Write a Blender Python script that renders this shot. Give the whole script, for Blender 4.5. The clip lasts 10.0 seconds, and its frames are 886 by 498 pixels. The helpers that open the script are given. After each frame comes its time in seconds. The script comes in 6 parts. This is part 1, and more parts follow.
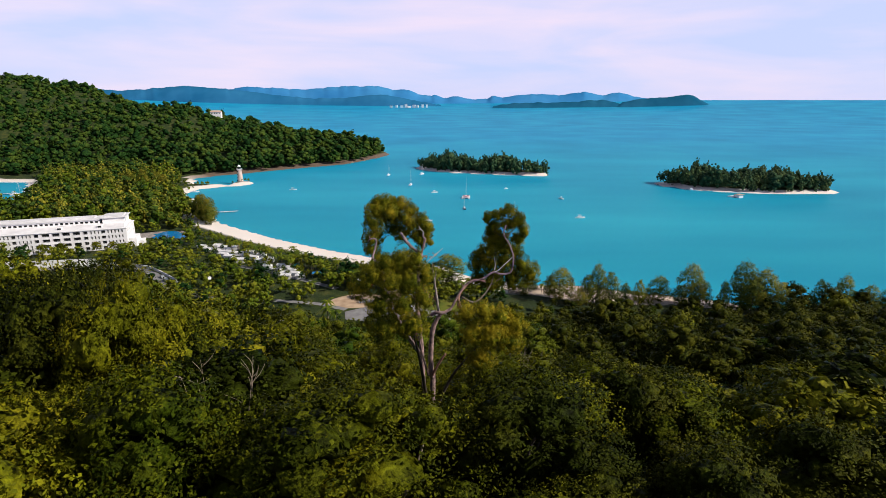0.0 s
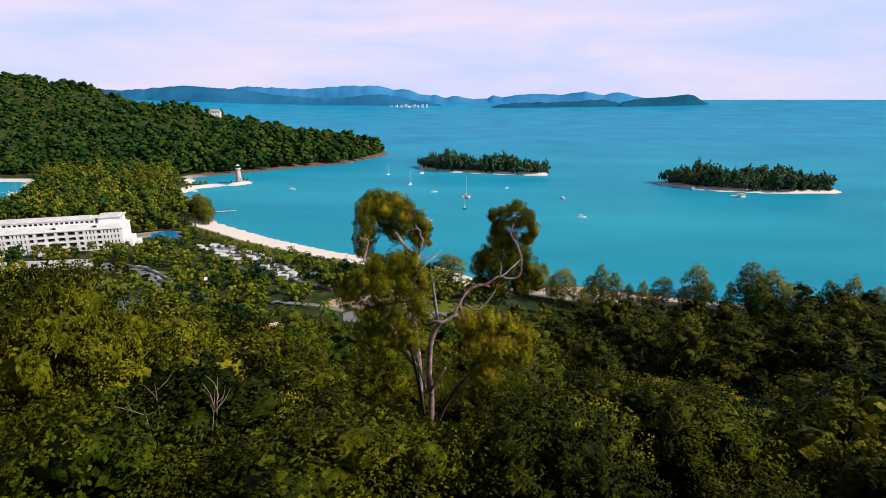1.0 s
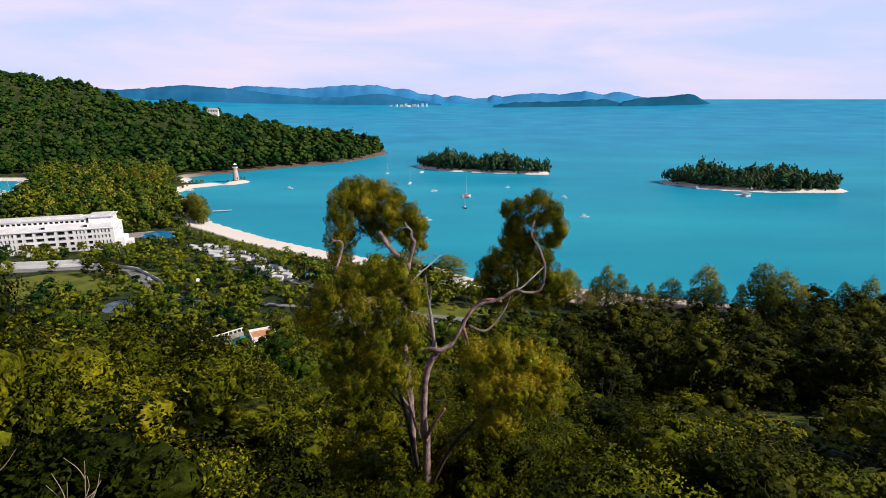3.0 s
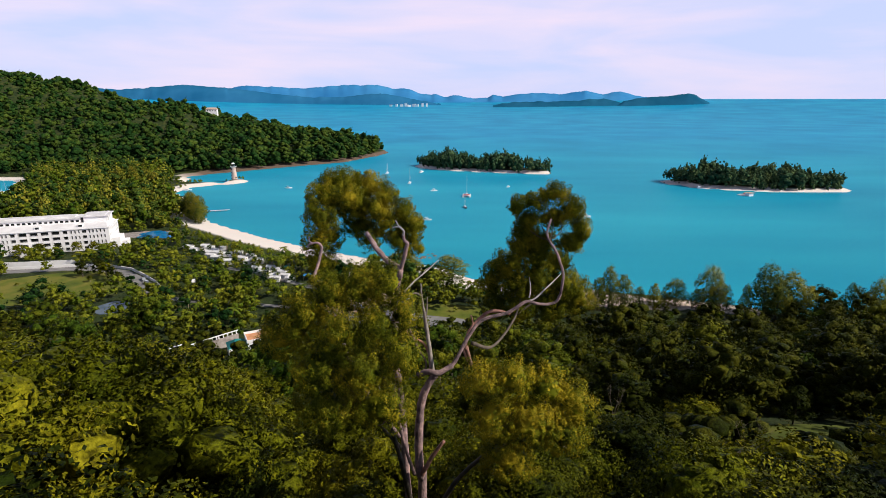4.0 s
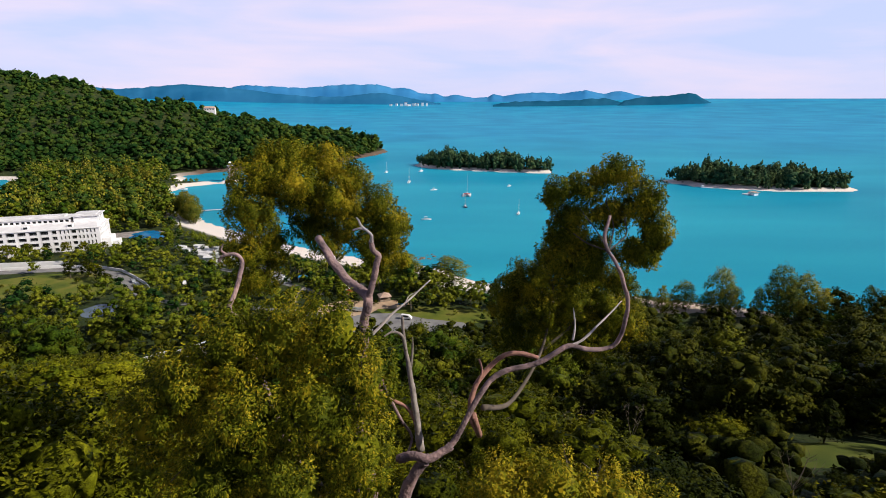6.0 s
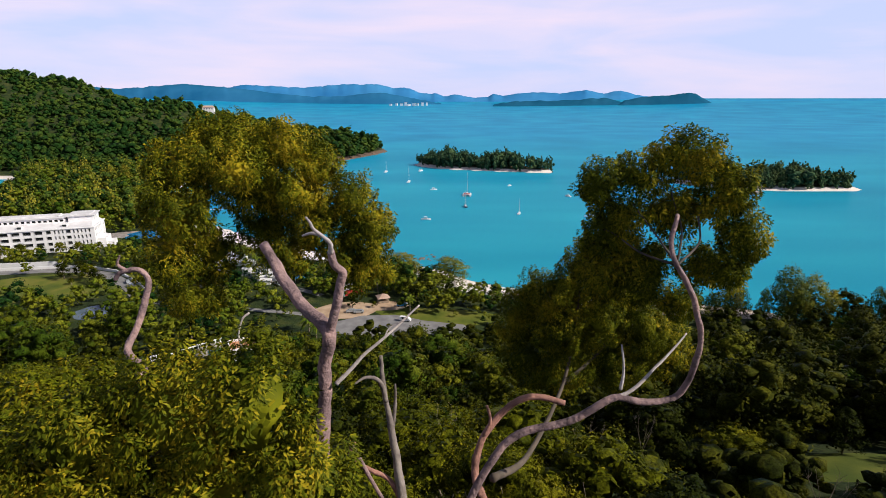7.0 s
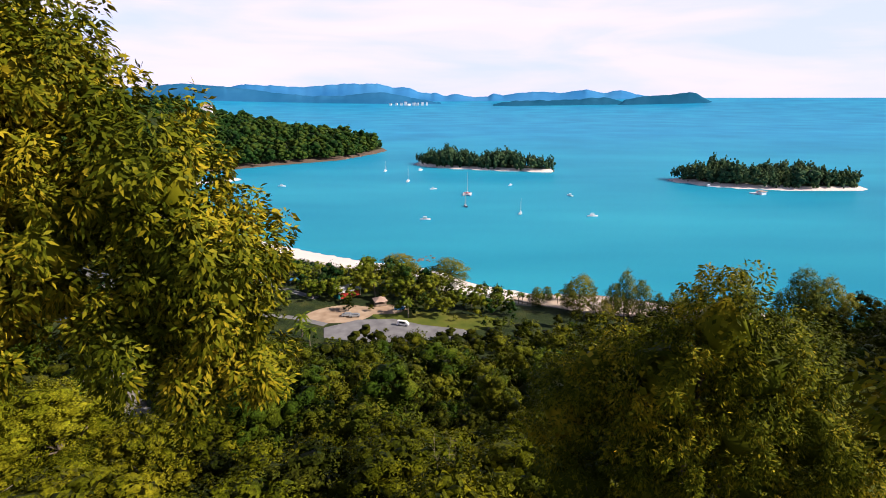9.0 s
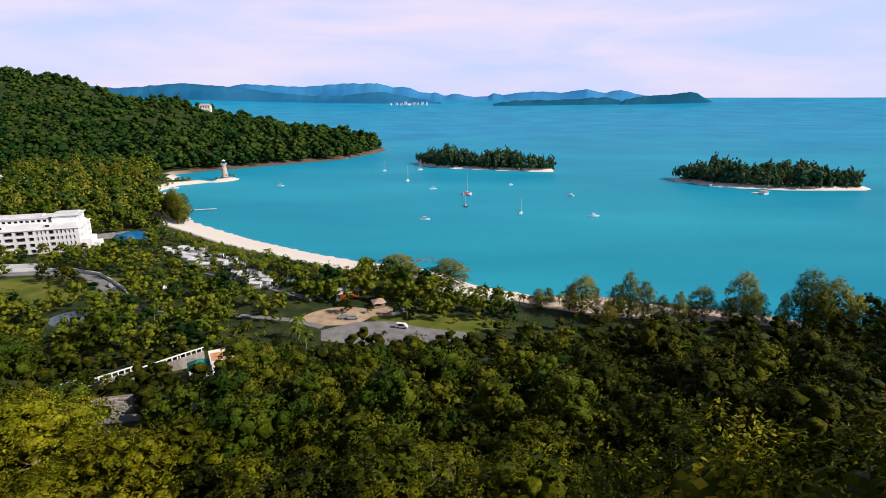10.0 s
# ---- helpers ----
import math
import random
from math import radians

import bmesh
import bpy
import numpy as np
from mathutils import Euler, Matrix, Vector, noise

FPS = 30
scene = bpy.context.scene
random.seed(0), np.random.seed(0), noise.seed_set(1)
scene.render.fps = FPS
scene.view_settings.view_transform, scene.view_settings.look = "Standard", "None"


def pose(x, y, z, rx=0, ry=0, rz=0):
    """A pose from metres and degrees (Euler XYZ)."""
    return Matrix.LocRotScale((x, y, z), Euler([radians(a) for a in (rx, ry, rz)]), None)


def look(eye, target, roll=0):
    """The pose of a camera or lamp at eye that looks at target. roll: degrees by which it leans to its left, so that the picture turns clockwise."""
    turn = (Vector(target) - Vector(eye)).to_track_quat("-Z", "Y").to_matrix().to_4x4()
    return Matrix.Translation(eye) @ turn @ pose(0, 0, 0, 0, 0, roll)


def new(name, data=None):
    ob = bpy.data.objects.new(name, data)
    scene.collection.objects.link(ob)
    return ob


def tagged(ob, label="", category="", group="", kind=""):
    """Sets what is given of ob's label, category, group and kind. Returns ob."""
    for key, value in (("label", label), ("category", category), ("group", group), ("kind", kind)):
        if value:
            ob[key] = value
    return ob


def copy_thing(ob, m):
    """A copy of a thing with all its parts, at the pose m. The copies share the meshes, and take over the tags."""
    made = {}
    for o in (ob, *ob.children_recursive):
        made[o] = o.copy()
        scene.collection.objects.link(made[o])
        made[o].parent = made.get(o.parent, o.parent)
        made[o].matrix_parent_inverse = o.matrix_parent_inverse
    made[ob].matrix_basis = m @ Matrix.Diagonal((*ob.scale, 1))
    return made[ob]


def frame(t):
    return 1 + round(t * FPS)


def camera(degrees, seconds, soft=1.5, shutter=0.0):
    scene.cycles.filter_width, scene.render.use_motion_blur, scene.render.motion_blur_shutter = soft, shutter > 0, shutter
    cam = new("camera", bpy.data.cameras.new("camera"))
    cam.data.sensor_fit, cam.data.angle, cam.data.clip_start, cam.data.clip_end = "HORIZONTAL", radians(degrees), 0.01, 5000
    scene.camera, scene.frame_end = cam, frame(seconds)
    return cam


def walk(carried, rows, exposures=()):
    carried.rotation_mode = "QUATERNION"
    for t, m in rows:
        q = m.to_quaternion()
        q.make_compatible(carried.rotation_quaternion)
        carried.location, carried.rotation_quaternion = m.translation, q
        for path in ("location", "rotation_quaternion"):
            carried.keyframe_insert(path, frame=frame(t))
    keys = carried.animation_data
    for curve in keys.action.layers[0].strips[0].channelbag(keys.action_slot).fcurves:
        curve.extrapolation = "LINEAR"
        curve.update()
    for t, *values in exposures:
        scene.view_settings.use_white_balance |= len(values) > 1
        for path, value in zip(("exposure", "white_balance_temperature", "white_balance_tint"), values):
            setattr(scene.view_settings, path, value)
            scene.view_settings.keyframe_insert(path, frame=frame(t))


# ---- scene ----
cam = camera(79.1, 10.0, soft=0.85)
walk(cam, [
    (0, pose(0.495, -0.721, 98.902, 74.463, 0, 0.266)),
    (0.5, pose(0.492, 1.518, 98.338, 74.457, 0, 0.267)),
    (1, pose(0.494, 3.755, 97.778, 74.452, 0, 0.269)),
    (1.5, pose(0.499, 5.989, 97.223, 74.446, 0, 0.270)),
    (2, pose(0.508, 8.219, 96.673, 74.440, 0, 0.272)),
    (2.5, pose(0.521, 10.447, 96.129, 74.434, 0, 0.273)),
    (3.25, pose(0.547, 13.781, 95.323, 74.426, 0, 0.275)),
    (4, pose(0.582, 17.106, 94.533, 74.417, 0, 0.278)),
    (4.5, pose(0.611, 19.317, 94.016, 74.412, 0, 0.279)),
    (5, pose(0.643, 21.524, 93.506, 74.406, 0, 0.281)),
    (5.5, pose(0.679, 23.726, 93.004, 74.400, 0, 0.282)),
    (6.25, pose(0.740, 27.019, 92.269, 74.392, 0, 0.284)),
    (7, pose(0.810, 30.300, 91.554, 74.383, 0, 0.286)),
    (7.5, pose(0.861, 32.480, 91.090, 74.377, 0, 0.288)),
    (8, pose(0.916, 34.654, 90.636, 74.372, 0, 0.289)),
    (8.5, pose(0.975, 36.822, 90.194, 74.366, 0, 0.291)),
    (9, pose(1.038, 38.983, 89.763, 74.360, 0, 0.292)),
    (9.5, pose(1.105, 41.138, 89.343, 74.355, 0, 0.294)),
    (10, pose(1.175, 43.286, 88.936, 74.349, 0, 0.295)),
], exposures=[(0, 0.0, 6500, 10), (7, 0.0, 6500, 10), (8.2, 0.30, 6600, 16), (9.0, 0.32, 6600, 16), (9.5, 0.20, 6550, 13), (9.85, 0.0, 6500, 10), (10, 0.0, 6500, 10)])

# ---- sky and sun ----
SUN_ELEVATION, SUN_BEARING = 36.0, 105.0   # bearing clockwise from straight ahead (+y)
SKY_STRENGTH, SUN_STRENGTH = 0.055, 5.0


def make_world():
    world = bpy.data.worlds.new("sky")
    scene.world = world
    world.use_nodes = True
    nt = world.node_tree
    nt.nodes.clear()
    out = nt.nodes.new("ShaderNodeOutputWorld")
    sky = nt.nodes.new("ShaderNodeTexSky")
    sky.sky_type, sky.sun_disc = "NISHITA", False
    sky.sun_elevation, sky.sun_rotation = radians(SUN_ELEVATION), radians(SUN_BEARING)
    sky.air_density, sky.dust_density, sky.ozone_density = 1.0, 0.6, 2.0
    bg_sky = nt.nodes.new("ShaderNodeBackground")
    bg_sky.inputs["Strength"].default_value = SKY_STRENGTH
    nt.links.new(sky.outputs[0], bg_sky.inputs["Color"])
    # thin high cloud, stretched along the horizon
    co = nt.nodes.new("ShaderNodeTexCoord")
    mp = nt.nodes.new("ShaderNodeMapping")
    mp.inputs["Scale"].default_value = (1.6, 1.6, 9.0)
    nt.links.new(co.outputs["Generated"], mp.inputs["Vector"])
    no = nt.nodes.new("ShaderNodeTexNoise")
    no.inputs["Scale"].default_value = 1.5
    no.inputs["Detail"].default_value = 5.0
    no.inputs["Roughness"].default_value = 0.5
    no.inputs["Distortion"].default_value = 0.4
    nt.links.new(mp.outputs[0], no.inputs["Vector"])
    ramp = nt.nodes.new("ShaderNodeValToRGB")
    ramp.color_ramp.elements[0].position = 0.36
    ramp.color_ramp.elements[0].color = (0.58, 0.66, 0.98, 1)
    ramp.color_ramp.elements[1].position = 0.66
    ramp.color_ramp.elements[1].color = (0.86, 0.75, 0.94, 1)
    nt.links.new(no.outputs[0], ramp.inputs[0])
    bg_cloud = nt.nodes.new("ShaderNodeBackground")
    bg_cloud.inputs["Strength"].default_value = 1.15
    nt.links.new(ramp.outputs[0], bg_cloud.inputs["Color"])
    mix = nt.nodes.new("ShaderNodeMixShader")
    sep = nt.nodes.new("ShaderNodeSeparateXYZ")
    nt.links.new(co.outputs["Generated"], sep.inputs[0])
    thin = nt.nodes.new("ShaderNodeMapRange")
    thin.inputs["From Min"].default_value, thin.inputs["From Max"].default_value = 0.16, 0.42
    thin.inputs["To Min"].default_value, thin.inputs["To Max"].default_value = 0.86, 0.05
    nt.links.new(sep.outputs["Z"], thin.inputs["Value"])
    nt.links.new(thin.outputs[0], mix.inputs[0])
    nt.links.new(bg_sky.outputs[0], mix.inputs[1])
    nt.links.new(bg_cloud.outputs[0], mix.inputs[2])
    nt.links.new(mix.outputs[0], out.inputs[0])


make_world()
sun_data = bpy.data.lights.new("sun", "SUN")
sun_data.energy, sun_data.angle, sun_data.color = SUN_STRENGTH, radians(0.6), (1.0, 0.93, 0.80)
sun = new("sun", sun_data)
_e, _b = radians(SUN_ELEVATION), radians(SUN_BEARING)
SUN_WAY = Vector((math.sin(_b) * math.cos(_e), math.cos(_b) * math.cos(_e), math.sin(_e)))
sun.matrix_world = look(SUN_WAY * 300 + Vector((0, 40, 0)), (0, 40, 0))


# ---- materials ----
def material(name, colours, scale=1.0, rough=0.8, bump=0.0, bump_scale=20.0, metal=0.0, spec=0.3, detail=4.0,
             per_piece=0.0, per_object=0.0, translucent=0.0, space="Object"):
    """Principled material: colours blended by noise of that scale (1/m), with a finer grain and random shifts per piece and object."""
    m = bpy.data.materials.new(name)
    m.use_nodes = True
    nt = m.node_tree
    bs = nt.nodes["Principled BSDF"]
    co = nt.nodes.new("ShaderNodeTexCoord")
    no = nt.nodes.new("ShaderNodeTexNoise")
    no.inputs["Scale"].default_value, no.inputs["Detail"].default_value = scale, detail
    nt.links.new(co.outputs[space], no.inputs["Vector"])
    ramp = nt.nodes.new("ShaderNodeValToRGB")
    ramp.color_ramp.elements[0].position, ramp.color_ramp.elements[1].position = 0.3, 0.7
    while len(ramp.color_ramp.elements) < len(colours):
        ramp.color_ramp.elements.new(0.5)
    for k, c in enumerate(colours):
        e = ramp.color_ramp.elements[k]
        e.position = 0.3 + 0.4 * k / max(1, len(colours) - 1)
        e.color = (*c, 1)
    value = no.outputs[0]
    for amount, node, socket in ((per_piece, "ShaderNodeNewGeometry", "Random Per Island"), (per_object, "ShaderNodeObjectInfo", "Random")):
        if amount:
            src = nt.nodes.new(node)
            ma = nt.nodes.new("ShaderNodeMath")
            ma.operation = "MULTIPLY_ADD"
            ma.inputs[1].default_value = amount
            nt.links.new(src.outputs[socket], ma.inputs[0])
            off = nt.nodes.new("ShaderNodeMath")
            off.operation = "ADD"
            off.inputs[1].default_value = -amount / 2
            nt.links.new(value, off.inputs[0])
            nt.links.new(off.outputs[0], ma.inputs[2])
            value = ma.outputs[0]
    nt.links.new(value, ramp.inputs[0])
    nt.links.new(ramp.outputs[0], bs.inputs["Base Color"])
    bs.inputs["Roughness"].default_value, bs.inputs["Metallic"].default_value = rough, metal
    bs.inputs["Specular IOR Level"].default_value = spec
    if bump:
        nb = nt.nodes.new("ShaderNodeTexNoise")
        nb.inputs["Scale"].default_value, nb.inputs["Detail"].default_value = bump_scale, 6
        nt.links.new(co.outputs[space], nb.inputs["Vector"])
        bp = nt.nodes.new("ShaderNodeBump")
        bp.inputs["Strength"].default_value, bp.inputs["Distance"].default_value = 1.0, bump
        nt.links.new(nb.outputs[0], bp.inputs["Height"])
        nt.links.new(bp.outputs[0], bs.inputs["Normal"])
    if translucent:
        out = nt.nodes["Material Output"]
        tr = nt.nodes.new("ShaderNodeBsdfTranslucent")
        nt.links.new(ramp.outputs[0], tr.inputs[0])
        mx = nt.nodes.new("ShaderNodeMixShader")
        mx.inputs[0].default_value = translucent
        nt.links.new(bs.outputs[0], mx.inputs[1])
        nt.links.new(tr.outputs[0], mx.inputs[2])
        nt.links.new(mx.outputs[0], out.inputs[0])
    return m


def leafy(name, dark, mid, light, scale=0.5, apart=0.20, grain=0.0):
    """Foliage; grain (1/m) adds the speckle and relief of leaves too small to stand apart, with the shade in their gaps
    put into the colour.
    """
    m = material(name, [dark, mid, light], scale=scale, rough=0.5, spec=0.03, per_piece=apart, per_object=0.22, translucent=0.06, detail=2.0)
    if grain:
        nt = m.node_tree
        bs = nt.nodes["Principled BSDF"]
        base = bs.inputs["Base Color"].links[0].from_socket
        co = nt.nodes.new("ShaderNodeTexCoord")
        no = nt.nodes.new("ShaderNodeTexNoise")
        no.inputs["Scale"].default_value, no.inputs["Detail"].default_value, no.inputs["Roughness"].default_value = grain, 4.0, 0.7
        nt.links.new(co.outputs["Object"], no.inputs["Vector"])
        # hollows of the relief are coloured darker and bumps lighter, as leaf shade
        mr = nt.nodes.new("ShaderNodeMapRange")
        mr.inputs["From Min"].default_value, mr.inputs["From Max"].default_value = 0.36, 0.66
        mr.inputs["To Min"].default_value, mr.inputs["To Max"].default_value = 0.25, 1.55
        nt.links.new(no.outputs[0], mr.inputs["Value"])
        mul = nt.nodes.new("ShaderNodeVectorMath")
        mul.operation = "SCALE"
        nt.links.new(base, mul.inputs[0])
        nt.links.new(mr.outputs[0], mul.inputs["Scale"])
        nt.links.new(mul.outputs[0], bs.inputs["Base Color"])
        bp = nt.nodes.new("ShaderNodeBump")
        bp.inputs["Strength"].default_value, bp.inputs["Distance"].default_value = 0.9, 0.9 / grain
        nt.links.new(no.outputs[0], bp.inputs["Height"])
        nt.links.new(bp.outputs[0], bs.inputs["Normal"])
    return m


LEAF_HERO = leafy("leaf_bronze_green", (0.050, 0.064, 0.004), (0.155, 0.158, 0.008), (0.37, 0.275, 0.015), 0.9, 0.40)
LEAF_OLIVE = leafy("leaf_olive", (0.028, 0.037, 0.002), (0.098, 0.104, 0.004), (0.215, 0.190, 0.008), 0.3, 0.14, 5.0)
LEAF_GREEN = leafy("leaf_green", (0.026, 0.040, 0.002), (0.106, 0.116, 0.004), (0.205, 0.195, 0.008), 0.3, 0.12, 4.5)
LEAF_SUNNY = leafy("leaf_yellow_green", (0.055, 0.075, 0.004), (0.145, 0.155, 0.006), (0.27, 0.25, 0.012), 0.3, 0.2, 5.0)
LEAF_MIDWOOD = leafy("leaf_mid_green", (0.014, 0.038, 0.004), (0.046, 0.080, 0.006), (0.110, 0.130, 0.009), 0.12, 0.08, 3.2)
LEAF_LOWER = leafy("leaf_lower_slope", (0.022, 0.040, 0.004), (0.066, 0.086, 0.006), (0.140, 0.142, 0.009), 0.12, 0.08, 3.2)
# dark species, deepened further to carry shade on the east slope and underneath
LEAF_DARK = leafy("leaf_dark_shaded_green", (0.010, 0.017, 0.0015), (0.029, 0.037, 0.003), (0.078, 0.079, 0.006), 0.3, 0.08, 3.0)
LEAF_CASUARINA = leafy("leaf_casuarina", (0.042, 0.066, 0.012), (0.125, 0.145, 0.018), (0.29, 0.245, 0.026), 0.4)
LEAF_PALM = leafy("leaf_palm", (0.040, 0.070, 0.008), (0.10, 0.135, 0.012), (0.20, 0.20, 0.02), 0.5)
# blue raised in these greens to put the headland's distance haze into them
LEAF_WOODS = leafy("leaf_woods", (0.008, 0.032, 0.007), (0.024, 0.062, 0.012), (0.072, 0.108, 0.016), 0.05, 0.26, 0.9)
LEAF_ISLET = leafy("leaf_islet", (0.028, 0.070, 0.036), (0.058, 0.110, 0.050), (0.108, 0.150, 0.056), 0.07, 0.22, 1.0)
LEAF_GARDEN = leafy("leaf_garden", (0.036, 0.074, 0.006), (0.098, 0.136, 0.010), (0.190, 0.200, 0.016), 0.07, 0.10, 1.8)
BARK_PINK = material("bark_pink_grey", [(0.11, 0.075, 0.080), (0.27, 0.18, 0.18), (0.46, 0.29, 0.265)], scale=2.2, rough=0.85, bump=0.06, bump_scale=11)
BARK_RED = material("bark_raw_pink", [(0.22, 0.11, 0.09), (0.42, 0.21, 0.16)], scale=2.5, rough=0.85, bump=0.04, bump_scale=12)
BARK_BLEACHED = material("bark_bleached", [(0.34, 0.29, 0.28), (0.58, 0.50, 0.48)], scale=2.5, rough=0.85, bump=0.03, bump_scale=12)
BARK_DEAD = material("bark_dead_grey", [(0.10, 0.08, 0.07), (0.24, 0.20, 0.18), (0.36, 0.31, 0.28)], scale=2.2, rough=0.9, bump=0.03, bump_scale=9)
BARK_PALE = material("bark_pale", [(0.16, 0.12, 0.09), (0.32, 0.26, 0.20)], scale=1.5, rough=0.9, per_object=0.3)
BARK_DARK = material("bark_dark", [(0.05, 0.04, 0.03), (0.13, 0.10, 0.08)], scale=1.5, rough=0.9, per_object=0.3)
SAND = material("sand", [(0.56, 0.43, 0.33), (0.72, 0.58, 0.46)], scale=0.15, rough=0.95, bump=0.05, bump_scale=2)
WHITE = material("white_paint", [(0.78, 0.76, 0.78), (0.88, 0.86, 0.88)], scale=0.25, rough=0.6, bump=0.004, bump_scale=8)
ROCK = material("shore_rock", [(0.16, 0.11, 0.085), (0.36, 0.26, 0.20)], scale=0.5, rough=0.95, bump=0.3, bump_scale=1.2)


# ---- mesh tools ----
def quads(name, v, mat, cores=None, inside=None):
    """A mesh of separate quads from an array (n, 4, 3), with the rough solid hearts of the boughs, (vertices, triangles), under them."""
    v, lie = v if isinstance(v, tuple) else (v, None)
    v = np.asarray(v, np.float32).reshape(-1, 3)
    n = len(v) // 4
    loops, starts = np.arange(4 * n, dtype=np.int32), np.arange(0, 4 * n, 4, dtype=np.int32)
    if cores is not None:
        cv, ct, cn = cores
        loops = np.concatenate([loops, (ct + 4 * n).ravel().astype(np.int32)])
        starts = np.concatenate([starts, 4 * n + np.arange(0, ct.size, 3, dtype=np.int32)])
        v = np.concatenate([v, cv.astype(np.float32)])
    v = np.ascontiguousarray(v)
    me = bpy.data.meshes.new(name)
    me.vertices.add(len(v))
    me.vertices.foreach_set("co", v.ravel())
    me.loops.add(len(loops))
    me.loops.foreach_set("vertex_index", loops)
    me.polygons.add(len(starts))
    me.polygons.foreach_set("loop_start", starts)
    me.materials.append(mat)
    if cores is not None:
        me.materials.append(inside or mat)
        me.polygons.foreach_set("material_index", (np.arange(len(starts)) >= n).astype(np.int32))
    if lie is not None:     # leaves take the light as the bough that they cover does
        lie = np.repeat(np.asarray(lie, np.float32), 4, 0)
        if cores is not None:
            lie = np.concatenate([lie, cn.astype(np.float32)])
        at = me.attributes.new("custom_normal", "FLOAT_VECTOR", "POINT")
        at.data.foreach_set("vector", np.ascontiguousarray(lie, np.float32).ravel())
    me.update(calc_edges=True)
    return me


def hearts(rng, centres, radii, count=14, leaf=0.85):
    """Broad inner leaves that close the insides of boughs: (vertices, triangles, normals)."""
    centres, radii = np.repeat(np.asarray(centres, float), count, 0), np.repeat(np.asarray(radii, float), count, 0)
    n = len(centres)
    d = rng.normal(size=(n, 3)) + np.array([0, 0, 0.15])
    d /= np.linalg.norm(d, axis=1, keepdims=True)
    p = centres + d * radii * (0.55 + 0.45 * rng.random((n, 1)))
    face = d + rng.normal(scale=0.35, size=(n, 3))
    face /= np.linalg.norm(face, axis=1, keepdims=True)
    way = rng.normal(size=(n, 3))
    way -= face * (way * face).sum(1, keepdims=True)
    way /= np.linalg.norm(way, axis=1, keepdims=True) + 1e-9
    side = np.cross(way, face)
    long = radii.mean(1)[:, None] * leaf * (0.6 + 0.6 * rng.random((n, 1)))
    wide = long * (0.25 + 0.2 * rng.random((n, 1)))
    long = long * 0.5
    v = np.stack([p - way * long, p + side * wide, p + way * long, p - side * wide], 1)
    k = 4 * np.arange(n)[:, None]
    t = np.concatenate([k + np.array([0, 1, 2]), k + np.array([0, 2, 3])])
    return v.reshape(-1, 3), t, np.repeat(face, 4, 0)


def unit_ball(level):
    bm = bmesh.new()
    bmesh.ops.create_icosphere(bm, subdivisions=level, radius=1.0)
    bm.verts.ensure_lookup_table()
    out = np.array([v.co[:] for v in bm.verts]), np.array([[v.index for v in f.verts] for f in bm.faces])
    bm.free()
    return out


BALL, BALL_FINE = unit_ball(1), unit_ball(2)


def lumps(rng, centres, radii, rough=0.24, ball=BALL):
    """Closed rough lumps of foliage, as far crowns show: (vertices, triangles, normals)."""
    bv, bt = ball
    centres, radii = np.asarray(centres, float), np.asarray(radii, float)
    n, k = len(centres), len(bv)
    v = bv[None] * (1 - rough + 2 * rough * rng.random((n, k, 1))) * radii[:, None, :] + centres[:, None, :]
    t = bt[None] + (np.arange(n) * k)[:, None, None]
    lie = np.broadcast_to(bv[None], (n, k, 3)) + rng.normal(scale=0.35, size=(n, k, 3))
    lie = lie.reshape(-1, 3)
    return v.reshape(-1, 3), t.reshape(-1, 3), lie / (np.linalg.norm(lie, axis=1, keepdims=True) + 1e-9)


def joined(a, b):
    """Two sets of (vertices, triangles, normals) as one."""
    return np.concatenate([a[0], b[0]]), np.concatenate([a[1], b[1] + len(a[0])]), np.concatenate([a[2], b[2]])


def sheet(name, xs, ys, zf, mat):
    """A grid sheet over the lines xs, ys with heights zf(x, y)."""
    X, Y = np.meshgrid(xs, ys)
    Z = zf(X.ravel(), Y.ravel())
    co = np.stack([X.ravel(), Y.ravel(), Z], -1)
    nx, ny = len(xs), len(ys)
    i = (np.arange(ny - 1)[:, None] * nx + np.arange(nx - 1)[None]).ravel()
    faces = np.stack([i, i + 1, i + nx + 1, i + nx], -1)
    me = bpy.data.meshes.new(name)
    me.from_pydata(co.tolist(), [], faces.tolist())
    me.materials.append(mat)
    me.shade_smooth()
    return me


def mesh_of(bm, name, mat, smooth=False):
    me = bpy.data.meshes.new(name)
    bm.normal_update()
    bm.to_mesh(me)
    bm.free()
    me.materials.append(mat)
    if smooth:
        me.shade_smooth()
    return me


def part(name, bm, mat, parent, label="", smooth=False):
    """Links a bmesh (or a finished mesh) as one mesh object under a thing or a part."""
    me = bm if isinstance(bm, bpy.types.Mesh) else mesh_of(bm, name, mat, smooth)
    ob = new(name, me)
    ob.parent = parent
    if label:
        ob["label"] = label
    return ob


def box(bm, x0, x1, y0, y1, z0, z1, m=None):
    c = bmesh.ops.create_cube(bm, size=1.0)["verts"]
    for v in c:
        v.co = Vector((x0 + (v.co.x + 0.5) * (x1 - x0), y0 + (v.co.y + 0.5) * (y1 - y0), z0 + (v.co.z + 0.5) * (z1 - z0)))
        if m:
            v.co = m @ v.co
    return bm


